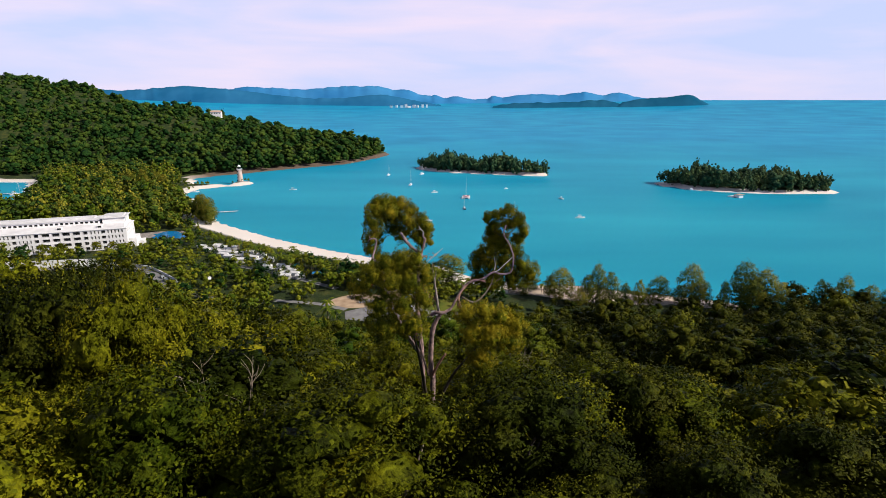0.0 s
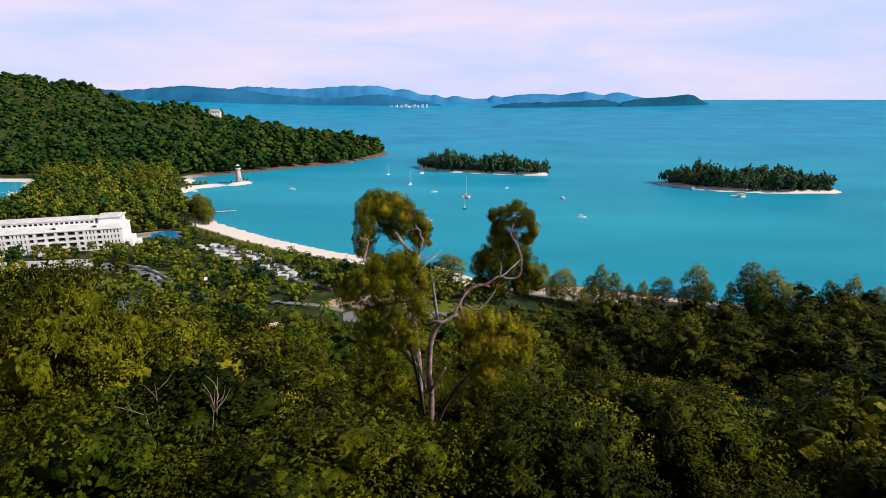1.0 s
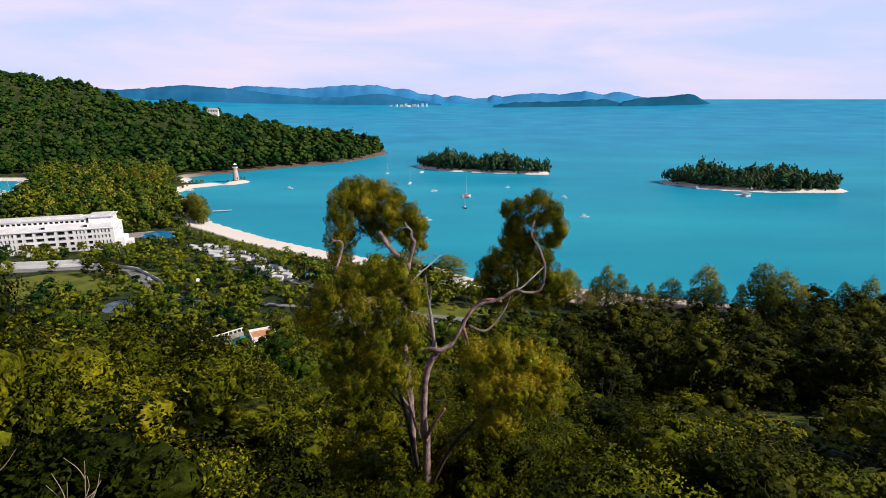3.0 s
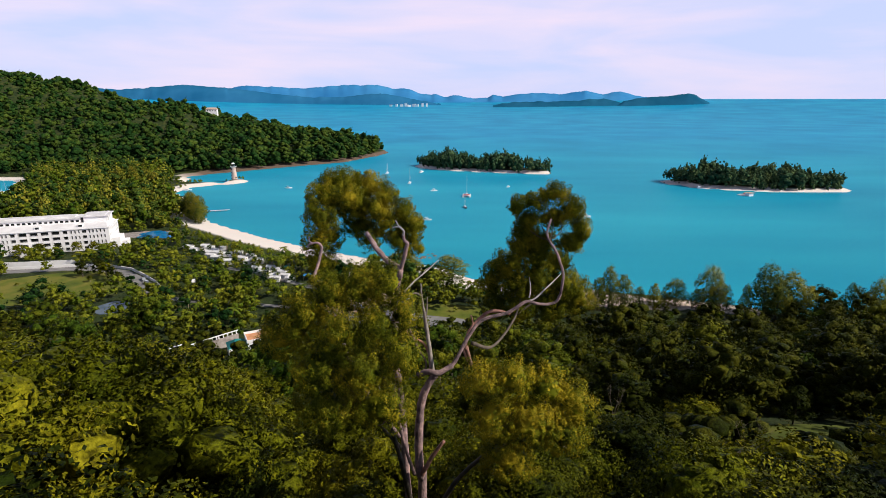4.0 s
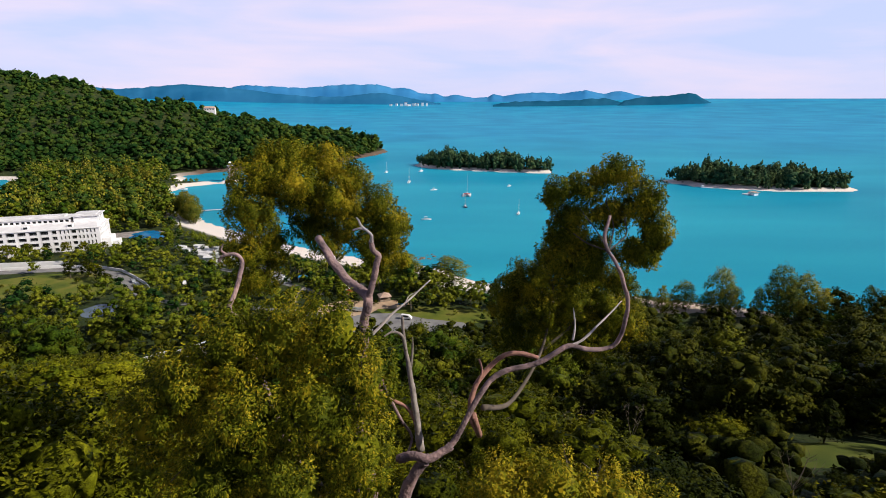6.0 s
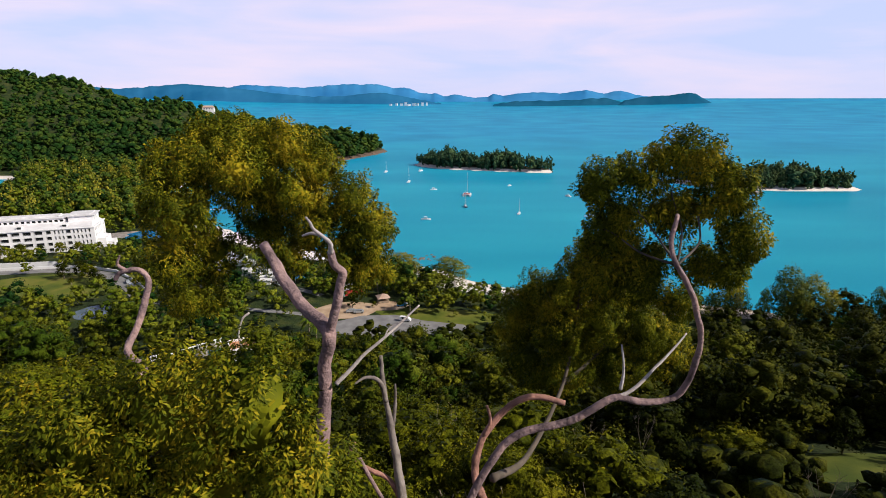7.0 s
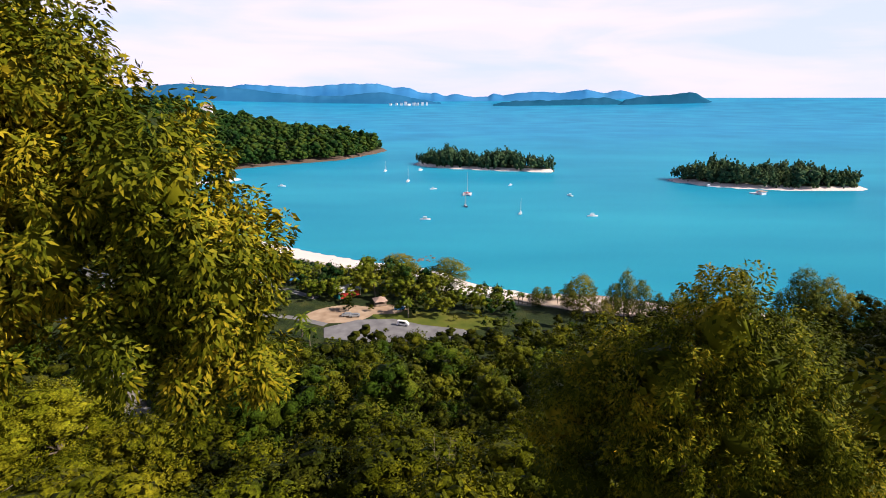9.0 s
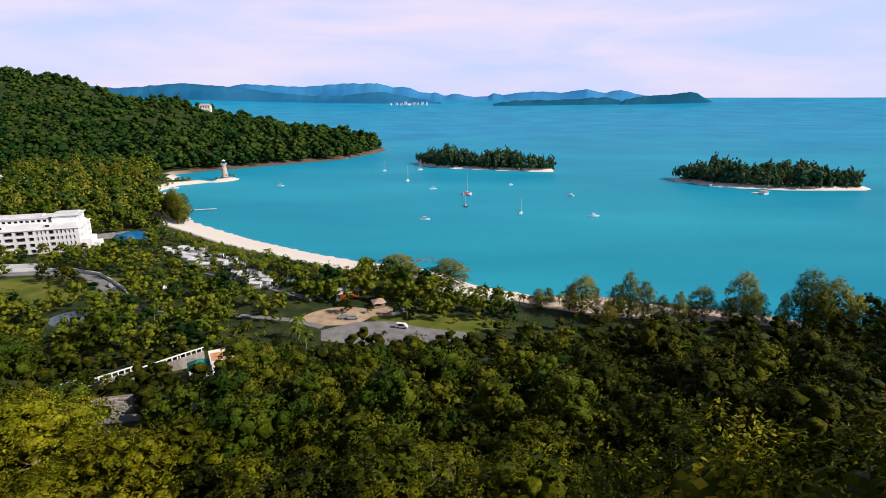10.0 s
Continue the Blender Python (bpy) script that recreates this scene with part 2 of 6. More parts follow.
def tube(bm, pts, r0, r1, sides=8, wob=0.0, seed=0, cuts=4):
    """A tapering limb through points, with a rounded course and uneven girth."""
    rng = random.Random(seed)
    pts = [Vector(p) for p in pts]
    fine = []
    for k in range(len(pts) - 1):
        p0, p1, p2, p3 = pts[max(k - 1, 0)], pts[k], pts[k + 1], pts[min(k + 2, len(pts) - 1)]
        for s in range(cuts):
            u = s / cuts
            fine.append(0.5 * ((2 * p1) + (p2 - p0) * u + (2 * p0 - 5 * p1 + 4 * p2 - p3) * u * u + (3 * p1 - p0 - 3 * p2 + p3) * u ** 3))
    fine.append(pts[-1])
    n = len(fine)
    rings = []
    side = Vector((1, 0.3, 0.1))
    for k, p in enumerate(fine):
        ahead = (fine[min(k + 1, n - 1)] - fine[max(k - 1, 0)]).normalized()
        side = (side - ahead * side.dot(ahead)).normalized()
        up = ahead.cross(side)
        r = r0 + (r1 - r0) * k / (n - 1)
        ring = []
        for a in range(sides):
            t = 2 * math.pi * a / sides
            rr = r * (1 + wob * (rng.random() - 0.5))
            ring.append(bm.verts.new(p + side * (rr * math.cos(t)) + up * (rr * math.sin(t))))
        rings.append(ring)
    for a, b in zip(rings, rings[1:]):
        for k in range(sides):
            bm.faces.new((a[k], a[(k + 1) % sides], b[(k + 1) % sides], b[k]))
    bm.faces.new(rings[-1])
    bm.faces.new(rings[0][::-1])
    return bm


def leaf_quads(rng, centres, radii, per, length, width, droop=0.3, squash=0.8, shell=0.45, heart=None, out=0.8, loose=0.45, mids=None):
    """Leaves in tufts, (n, 4, 3), and how each lies to the light, (n, 3). Each tuft is a ball of leaves that lie over it and hang a little; heart is the crown's middle."""
    centres, radii = np.asarray(centres, float), np.asarray(radii, float)
    n = len(centres) * per
    c = np.repeat(centres, per, 0)
    r = np.repeat(radii, per)[:, None]
    middle = centres.mean(0) - np.array([0, 0, 0.8]) if heart is None else np.asarray(heart, float)
    away = c - middle
    away /= np.linalg.norm(away, axis=1, keepdims=True) + 1e-6
    d = rng.normal(size=(n, 3)) + 0.55 * away
    d /= np.linalg.norm(d, axis=1, keepdims=True) + 1e-9
    rad = shell + (1 - shell) * rng.random((n, 1)) ** 0.6
    p = c + d * r * rad * np.array([1, 1, squash])
    face = out * d + 0.35 * away + np.array([0, 0, 0.25]) + rng.normal(scale=loose, size=(n, 3))
    face /= np.linalg.norm(face, axis=1, keepdims=True) + 1e-9
    way = rng.normal(size=(n, 3)) + 0.5 * d + np.array([0, 0, -droop])
    way -= face * (way * face).sum(1, keepdims=True) * 0.8
    way /= np.linalg.norm(way, axis=1, keepdims=True) + 1e-9
    side = np.cross(way, face)
    side /= np.linalg.norm(side, axis=1, keepdims=True) + 1e-9
    L = length * (0.65 + 0.7 * rng.random((n, 1)))
    W = width * (0.7 + 0.6 * rng.random((n, 1)))
    bough = away if mids is None else c - np.repeat(np.asarray(mids, float), per, 0)
    bough = bough / (np.linalg.norm(bough, axis=1, keepdims=True) + 1e-6)
    lie = 0.75 * bough + 0.55 * away + 0.3 * d + 0.45 * face
    lie /= np.linalg.norm(lie, axis=1, keepdims=True) + 1e-9
    back = (lie * face).sum(1, keepdims=True) < 0.05        # never against the leaf's own side
    lie = np.where(back, lie + face * (0.1 - (lie * face).sum(1, keepdims=True)), lie)
    lie /= np.linalg.norm(lie, axis=1, keepdims=True) + 1e-9
    return np.stack([p, p + way * L * 0.5 + side * W / 2, p + way * L, p + way * L * 0.5 - side * W / 2], 1), lie


# ---- the lie of the land ----
def inside_distance(x, y, poly):
    """Signed distance to a polygon's edge, positive inside."""
    px, py = np.asarray(x, float), np.asarray(y, float)
    best = np.full(px.shape, 1e9)
    inside = np.zeros(px.shape, bool)
    for (ax, ay), (bx, by) in zip(poly, poly[1:] + poly[:1]):
        ex, ey = bx - ax, by - ay
        u = np.clip(((px - ax) * ex + (py - ay) * ey) / (ex * ex + ey * ey), 0, 1)
        best = np.minimum(best, np.hypot(px - ax - u * ex, py - ay - u * ey))
        if ay != by:
            cross = ((ay > py) != (by > py)) & (px < ex * (py - ay) / ey + ax)
            inside ^= cross
    return np.where(inside, best, -best)


MAINLAND = [(900, 120), (420, 180), (168, 234), (139, 252), (104, 265), (65, 277), (44, 281), (17, 295), (-2, 316),
            (-24, 327), (-44, 334), (-76, 351), (-124, 383), (-187, 436), (-212, 475), (-250, 530), (-290, 570), (-303, 632),
            (-330, 690), (-316, 716), (-285, 744), (-228, 800), (-160, 858), (-121, 952), (-106, 1013), (-130, 1075),
            (-300, 1210), (-700, 1330), (-1500, 1330), (-1500, -260), (900, -260)]
BASIN = [(-385, 470), (-450, 575), (-512, 664), (-820, 690), (-820, 420), (-500, 400)]
SPIT = [(-300, 562), (-280, 584), (-281, 604), (-266, 622), (-244, 633), (-230, 644), (-231, 654), (-245, 662), (-264, 640), (-286, 630), (-312, 640)]
ISLET_WEST = [(-46, 818), (-30, 785), (-3, 763), (59, 741), (110, 728), (141, 724), (135, 748), (100, 775), (40, 800), (-15, 826)]
ISLET_EAST = [(254, 656), (264, 636), (285, 613), (321, 592), (370, 583), (428, 586), (436, 600), (400, 632), (340, 655), (285, 668)]
CREST_X = [-1500, -802, -710, -618, -515, -455, -393, -291, -188, -137, -100]
CREST_Z = [150, 133, 120, 92, 82, 68, 54, 39, 21, 8, 0]
FOOT_X = [-1500, -600, -330, -316, -285, -228, -160, -121, -100]
FOOT_Y = [700, 690, 690, 716, 744, 800, 858, 952, 1013]
SLOPE_Y = [-260, 0, 20, 42, 60, 93, 120, 155, 190, 212, 240]
SLOPE_Z = [95, 71, 66, 58, 50, 34, 23.5, 12.5, 5, 0, 0]


def step(t):
    t = np.clip(t, 0, 1)
    return t * t * (3 - 2 * t)


def land(x, y):
    """Height of the ground; below zero under the sea."""
    x, y = np.asarray(x, float), np.asarray(y, float)
    d = inside_distance(x, y, MAINLAND)
    d = np.minimum(d, -inside_distance(x, y, BASIN))
    for p, slim in ((SPIT, 4.5), (ISLET_WEST, 0.0), (ISLET_EAST, 0.0)):
        d = np.maximum(d, (inside_distance(x, y, p) - slim) * 0.6)
    main = step((500 - y) / 40) * step((75 - x) / 40)
    wide = 8 + 30 * main - 5 * step((y - 480) / 60)
    shelf = 4.5 - 3.2 * step((y - 690) / 50) * step((-x - 60) / 40)
    flat = np.where(d > 0, shelf * step(d / wide), np.maximum(-5.0, d * 0.12))
    near = np.interp(y, SLOPE_Y, SLOPE_Z) * (1 - 0.75 * step((-x - 55) / 130)) * (1 - 0.45 * step((x - 60) / 160))
    near = near + 1.2 * np.sin(x * 0.09 + 1.0) * np.sin(y * 0.075) * step(near / 20)
    crest, foot = np.interp(x, CREST_X, CREST_Z), np.interp(x, FOOT_X, FOOT_Y)
    up = np.clip((y - foot) / (1056 - foot + 1e-6), 0, 1)
    far = crest * step(up) ** 0.8 * (1 - 0.8 * step((y - 1070) / 240))
    far = far + 5 * np.sin(x * 0.03) * np.sin(y * 0.022 + x * 0.01) * step(far / 40)
    return flat + np.where(d > 0, np.maximum(near, 0) + np.maximum(far, 0), 0)


def ground_z(x, y):
    return float(land(np.array([x]), np.array([y]))[0])


def ground_material():
    m = material("ground_soil_and_grass", [(0.010, 0.022, 0.005), (0.026, 0.042, 0.007), (0.065, 0.070, 0.014)], scale=0.16, rough=0.95, bump=0.5, bump_scale=1.2)
    nt = m.node_tree
    bs = nt.nodes["Principled BSDF"]
    ramp = bs.inputs["Base Color"].links[0].from_node
    ge = nt.nodes.new("ShaderNodeNewGeometry")
    sep = nt.nodes.new("ShaderNodeSeparateXYZ")
    nt.links.new(ge.outputs["Position"], sep.inputs[0])
    no = nt.nodes.new("ShaderNodeTexNoise")
    no.inputs["Scale"].default_value = 0.08
    ad = nt.nodes.new("ShaderNodeMath")
    ad.operation = "MULTIPLY_ADD"
    ad.inputs[1].default_value = 1.6
    nt.links.new(no.outputs[0], ad.inputs[0])
    nt.links.new(sep.outputs["Z"], ad.inputs[2])
    mr = nt.nodes.new("ShaderNodeMapRange")
    mr.inputs["From Min"].default_value, mr.inputs["From Max"].default_value = 3.6, 4.4
    nt.links.new(ad.outputs[0], mr.inputs["Value"])
    mx = nt.nodes.new("ShaderNodeMix")
    mx.data_type = "RGBA"
    sand = nt.nodes.new("ShaderNodeValToRGB")
    sand.color_ramp.elements[0].color, sand.color_ramp.elements[1].color = (0.76, 0.66, 0.60, 1), (0.90, 0.82, 0.77, 1)
    nt.links.new(no.outputs[0], sand.inputs[0])
    nt.links.new(mr.outputs[0], mx.inputs["Factor"])
    shore = nt.nodes.new("ShaderNodeMapRange")     # the headland's foot is brown rock, not sand
    shore.inputs["From Min"].default_value, shore.inputs["From Max"].default_value = 660, 715
    nt.links.new(sep.outputs["Y"], shore.inputs["Value"])
    west = nt.nodes.new("ShaderNodeMapRange")
    west.inputs["From Min"].default_value, west.inputs["From Max"].default_value = -70, -100
    nt.links.new(sep.outputs["X"], west.inputs["Value"])
    both = nt.nodes.new("ShaderNodeMath")
    both.operation = "MULTIPLY"
    nt.links.new(shore.outputs[0], both.inputs[0])
    nt.links.new(west.outputs[0], both.inputs[1])
    rocky = nt.nodes.new("ShaderNodeMix")
    rocky.data_type = "RGBA"
    nt.links.new(both.outputs[0], rocky.inputs["Factor"])
    nt.links.new(sand.outputs[0], rocky.inputs["A"])
    rocky.inputs["B"].default_value = (0.15, 0.105, 0.080, 1)
    nt.links.new(rocky.outputs["Result"], mx.inputs["A"])
    nt.links.new(ramp.outputs[0], mx.inputs["B"])
    nt.links.new(mx.outputs["Result"], bs.inputs["Base Color"])
    return m


GROUND = ground_material()
xs = np.unique(np.concatenate([np.arange(-1500, -260, 14.0), np.arange(-260, 200, 5.0), np.arange(200, 901, 14.0)]))
ys = np.unique(np.concatenate([np.arange(-260, 0, 13.0), np.arange(0, 400, 5.0), np.arange(400, 1331, 10.0)]))
ground = tagged(new("ground", sheet("ground", xs, ys, land, GROUND)), "green coastal hillside falling to a sandy bay", "ground", kind="structure")


def water_material():
    m = material("sea_water", [(0.006, 0.235, 0.460), (0.010, 0.285, 0.530), (0.020, 0.350, 0.570)], scale=0.006, rough=0.45, bump=0.05, bump_scale=0.5, spec=0.02, detail=3.0)
    nt = m.node_tree
    bs = nt.nodes["Principled BSDF"]
    deep = bs.inputs["Base Color"].links[0].from_node
    ge = nt.nodes.new("ShaderNodeNewGeometry")
    sep = nt.nodes.new("ShaderNodeSeparateXYZ")
    nt.links.new(ge.outputs["Position"], sep.inputs[0])
    mr = nt.nodes.new("ShaderNodeMapRange")
    mr.inputs["From Min"].default_value, mr.inputs["From Max"].default_value = 330, 1500
    nt.links.new(sep.outputs["Y"], mr.inputs["Value"])
    no = nt.nodes.new("ShaderNodeTexNoise")
    no.inputs["Scale"].default_value, no.inputs["Detail"].default_value = 0.004, 3
    mp = nt.nodes.new("ShaderNodeMapping")
    mp.inputs["Scale"].default_value = (0.5, 1.6, 1)
    nt.links.new(ge.outputs["Position"], mp.inputs["Vector"])
    nt.links.new(mp.outputs[0], no.inputs["Vector"])
    shoal = nt.nodes.new("ShaderNodeValToRGB")
    shoal.color_ramp.elements[0].position, shoal.color_ramp.elements[1].position = 0.35, 0.68
    shoal.color_ramp.elements[0].color, shoal.color_ramp.elements[1].color = (0.010, 0.255, 0.400, 1), (0.030, 0.380, 0.520, 1)
    nt.links.new(no.outputs[0], shoal.inputs[0])
    mx = nt.nodes.new("ShaderNodeMix")
    mx.data_type = "RGBA"
    nt.links.new(mr.outputs[0], mx.inputs["Factor"])
    nt.links.new(shoal.outputs[0], mx.inputs["A"])
    nt.links.new(deep.outputs[0], mx.inputs["B"])
    nt.links.new(mx.outputs["Result"], bs.inputs["Base Color"])
    return m


SEA = water_material()


def make_water():
    r = np.concatenate([np.arange(0, 2500, 50.0), np.linspace(2500, 4850, 40)])
    z = 97.0 * (np.maximum(r - 2500, 0) / 2350) ** 2     # lifts with distance to meet the horizon
    n = 160
    a = np.linspace(0, 2 * math.pi, n, endpoint=False)
    co = [(0.5 + rr * math.sin(t), 22 + rr * math.cos(t), zz) for rr, zz in zip(r, z) for t in a]
    faces = [(k * n + j, k * n + (j + 1) % n, (k + 1) * n + (j + 1) % n, (k + 1) * n + j) for k in range(len(r) - 1) for j in range(n)]
    me = bpy.data.meshes.new("water")
    me.from_pydata(co, [], [f[::-1] for f in faces])
    me.materials.append(SEA)
    me.shade_smooth()
    tagged(new("water", me), "calm turquoise sea reaching the horizon", "sea", kind="structure")


make_water()


# ---- far coast ----
def far_range(name, mat, label, far, crest, foot=187.5, deep=260.0, seed=1):
    """Distant hills: crest gives bearing and height as tenths of a degree on a flat chart centred ahead (784, 176.5)."""
    k = far * 0.9287 / 951
    bx = np.arange(crest[0][0], crest[-1][0] + 1, 3.0)
    top = np.interp(bx, [c[0] for c in crest], [c[1] for c in crest])
    rows = []
    for n, (b, t) in enumerate(zip(bx, top)):
        rough = 1.6 * noise.noise(Vector((b * 0.07, seed, 0))) + 0.9 * noise.noise(Vector((b * 0.23, seed, 3)))
        z_foot, z_top = 93 + (176.5 - foot) * k, 93 + (176.5 - t + rough) * k
        z_top = max(z_top, z_foot + 0.5)
        x = (b - 784) / 951 * 0.9636
        for u, h in ((0, 0), (0.18, 0.42), (0.4, 0.75), (0.6, 1.0), (1.0, 0.6), (1.4, 0.0)):
            dist = far + deep * u
            wob = 1 + 0.02 * noise.noise(Vector((b * 0.1, u * 3, seed)))
            rows.append((x * dist, 22 + dist, z_foot - 8 * (u == 0) + (z_top - z_foot) * h * (wob if 0 < u < 0.6 else 1)))
    m = 6
    faces = [(i * m + j, (i + 1) * m + j, (i + 1) * m + j + 1, i * m + j + 1) for i in range(len(bx) - 1) for j in range(m - 1)]
    me = bpy.data.meshes.new(name)
    me.from_pydata(rows, [], faces)
    me.materials.append(mat)
    me.shade_smooth()
    return tagged(new(name, me), label, "hills", kind="structure")


# wooded slopes; distance haze is put into their base colours as blue
HILL_FAR = material("far_hill_haze_blue", [(0.030, 0.190, 0.440), (0.060, 0.270, 0.540)], scale=0.004, rough=1.0, spec=0.0)
HILL_MID = material("far_hill_haze_teal", [(0.014, 0.120, 0.260), (0.030, 0.170, 0.340)], scale=0.005, rough=1.0, spec=0.0)
HILL_NEAR = material("far_island_haze_blue", [(0.008, 0.085, 0.165), (0.020, 0.125, 0.225)], scale=0.008, rough=1.0, spec=0.0)
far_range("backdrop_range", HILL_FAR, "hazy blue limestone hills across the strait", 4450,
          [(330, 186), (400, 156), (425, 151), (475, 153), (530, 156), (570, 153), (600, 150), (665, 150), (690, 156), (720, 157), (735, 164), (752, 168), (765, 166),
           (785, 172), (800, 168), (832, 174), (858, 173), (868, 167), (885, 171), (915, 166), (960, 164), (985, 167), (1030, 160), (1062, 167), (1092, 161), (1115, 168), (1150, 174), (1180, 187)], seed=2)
far_range("backdrop_range", HILL_MID, "hazy blue-green wooded hills across the strait", 4200,
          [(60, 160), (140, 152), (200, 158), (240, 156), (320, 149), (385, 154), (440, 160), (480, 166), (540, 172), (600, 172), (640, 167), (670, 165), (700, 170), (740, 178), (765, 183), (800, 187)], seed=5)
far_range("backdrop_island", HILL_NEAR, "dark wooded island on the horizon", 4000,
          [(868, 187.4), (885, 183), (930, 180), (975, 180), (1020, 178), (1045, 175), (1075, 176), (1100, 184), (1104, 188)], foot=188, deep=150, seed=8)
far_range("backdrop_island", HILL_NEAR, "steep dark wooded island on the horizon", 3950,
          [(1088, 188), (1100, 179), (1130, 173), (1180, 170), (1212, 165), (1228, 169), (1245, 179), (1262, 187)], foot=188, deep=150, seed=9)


# ---- trees ----
def boughs(rng, radius, height, z0, count=9, low=-0.3, size=0.40):
    """Middles and radii of the rounded boughs that make up an uneven crown."""
    a = np.arange(count) * 2.4 + rng.random(count) * 0.8
    el = low + (1.45 - low) * (np.arange(count) + 0.5) / count
    r = radius * size * (0.75 + 0.5 * rng.random(count))
    far = radius * 0.66 * (0.85 + 0.3 * rng.random(count))
    c = np.stack([np.cos(a) * np.cos(el) * far, np.sin(a) * np.cos(el) * far, z0 + height * 0.8 * np.sin(np.clip(el, -0.3, 1.5))], -1)
    c[:, 2] += rng.normal(scale=0.06 * radius, size=count)
    return c, np.stack([r, r, r * 0.8], -1)


def spire(rng, radius, height, z0, count=9):
    """Middles and radii of boughs up a ragged spire."""
    u = (np.arange(count) + 0.3) / count
    a = np.arange(count) * 2.4 + rng.random(count)
    r = radius * (1.05 - u) * 0.62 * (0.8 + 0.4 * rng.random(count)) + 0.12
    far = radius * (1 - u) * 0.5 * (0.6 + 0.7 * rng.random(count))
    return np.stack([far * np.cos(a), far * np.sin(a), z0 + height * u], -1), np.stack([r, r, r * 1.5], -1)


def plume(rng, radius, height, z0, count=9):
    """Middles and radii of boughs up an oval feathery plume."""
    u = (np.arange(count) + 0.4) / count
    a = np.arange(count) * 2.4 + rng.random(count)
    girth = radius * np.sin(math.pi * (0.24 + 0.73 * u)) ** 0.85
    r = girth * 0.46 * (0.8 + 0.4 * rng.random(count)) + 0.12
    far = girth * 0.62 * (0.6 + 0.6 * rng.random(count))
    return np.stack([far * np.cos(a), far * np.sin(a), z0 + height * u], -1), np.stack([r, r, r * 1.5], -1)


def over(rng, c, r, n, lift=0.3):
    """n points over the outsides of the boughs, more on the larger ones, and which bough each lies on."""
    area = r[:, 0] * r[:, 2]
    k = rng.choice(len(c), n * 3, p=area / area.sum())
    d = rng.normal(size=(n * 3, 3)) + np.array([0, 0, lift])
    d /= np.linalg.norm(d, axis=1, keepdims=True)
    p = c[k] + d * r[k] * (0.72 + 0.36 * rng.random((n * 3, 1)))
    deep = np.min(np.linalg.norm((p[:, None] - c[None]) / r[None], axis=2) + 9 * (np.arange(len(c))[None] == k[:, None]), axis=1)
    keep = np.concatenate([np.flatnonzero(deep > 0.85), np.flatnonzero(deep <= 0.85)])[:n]     # the outsides first
    return p[keep], k[keep]


def trunk_mesh(rng, tips, height, r, mat, limbs=6, lean=0.6):
    bm = bmesh.new()
    dx, dy = (rng.random(2) - 0.5) * lean
    top = Vector((dx, dy, height * 0.62))
    tube(bm, [(0, 0, -1.0), (dx * 0.2, dy * 0.3, height * 0.3), top], r, r * 0.55, 6, 0.15, int(rng.integers(9999)), 2)
    pick = rng.choice(len(tips), min(limbs, len(tips)), replace=False)
    for k in pick:
        end = Vector(tips[k])
        f = 0.45 + 0.5 * rng.random()
        base = Vector((dx * f, dy * f, height * 0.62 * f))
        mid = base.lerp(end, 0.55) + Vector(((rng.random() - 0.5), (rng.random() - 0.5), 0.3))
        tube(bm, [base, mid, end], r * 0.42, r * 0.10, 4, 0.15, int(rng.integers(9999)), 2)
    return mesh_of(bm, "trunk", mat, True)


TREE_KINDS = {
    # radius, height, base, boughs, low, leaf length and width, leaf material, bark, label
    "broadleaf": (3.3, 4.6, 5.0, 17, -0.35, 0.115, 0.072, LEAF_GREEN, BARK_PALE, "round leafy green rainforest tree on the hillside"),
    "spreading": (4.2, 3.4, 6.0, 26, -0.35, 0.115, 0.056, LEAF_OLIVE, BARK_PALE, "spreading olive-green tree with pale branches showing"),
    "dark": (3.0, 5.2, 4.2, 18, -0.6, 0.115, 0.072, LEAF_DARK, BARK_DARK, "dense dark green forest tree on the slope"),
    "sunny": (3.6, 3.8, 5.2, 20, -0.35, 0.115, 0.068, LEAF_SUNNY, BARK_PALE, "bright yellow-green spreading tree on the slope"),
    "casuarina": (2.4, 7.4, 1.6, 20, 0, 0.36, 0.095, LEAF_CASUARINA, BARK_DARK, "feathery grey-green casuarina by the beach"),
}


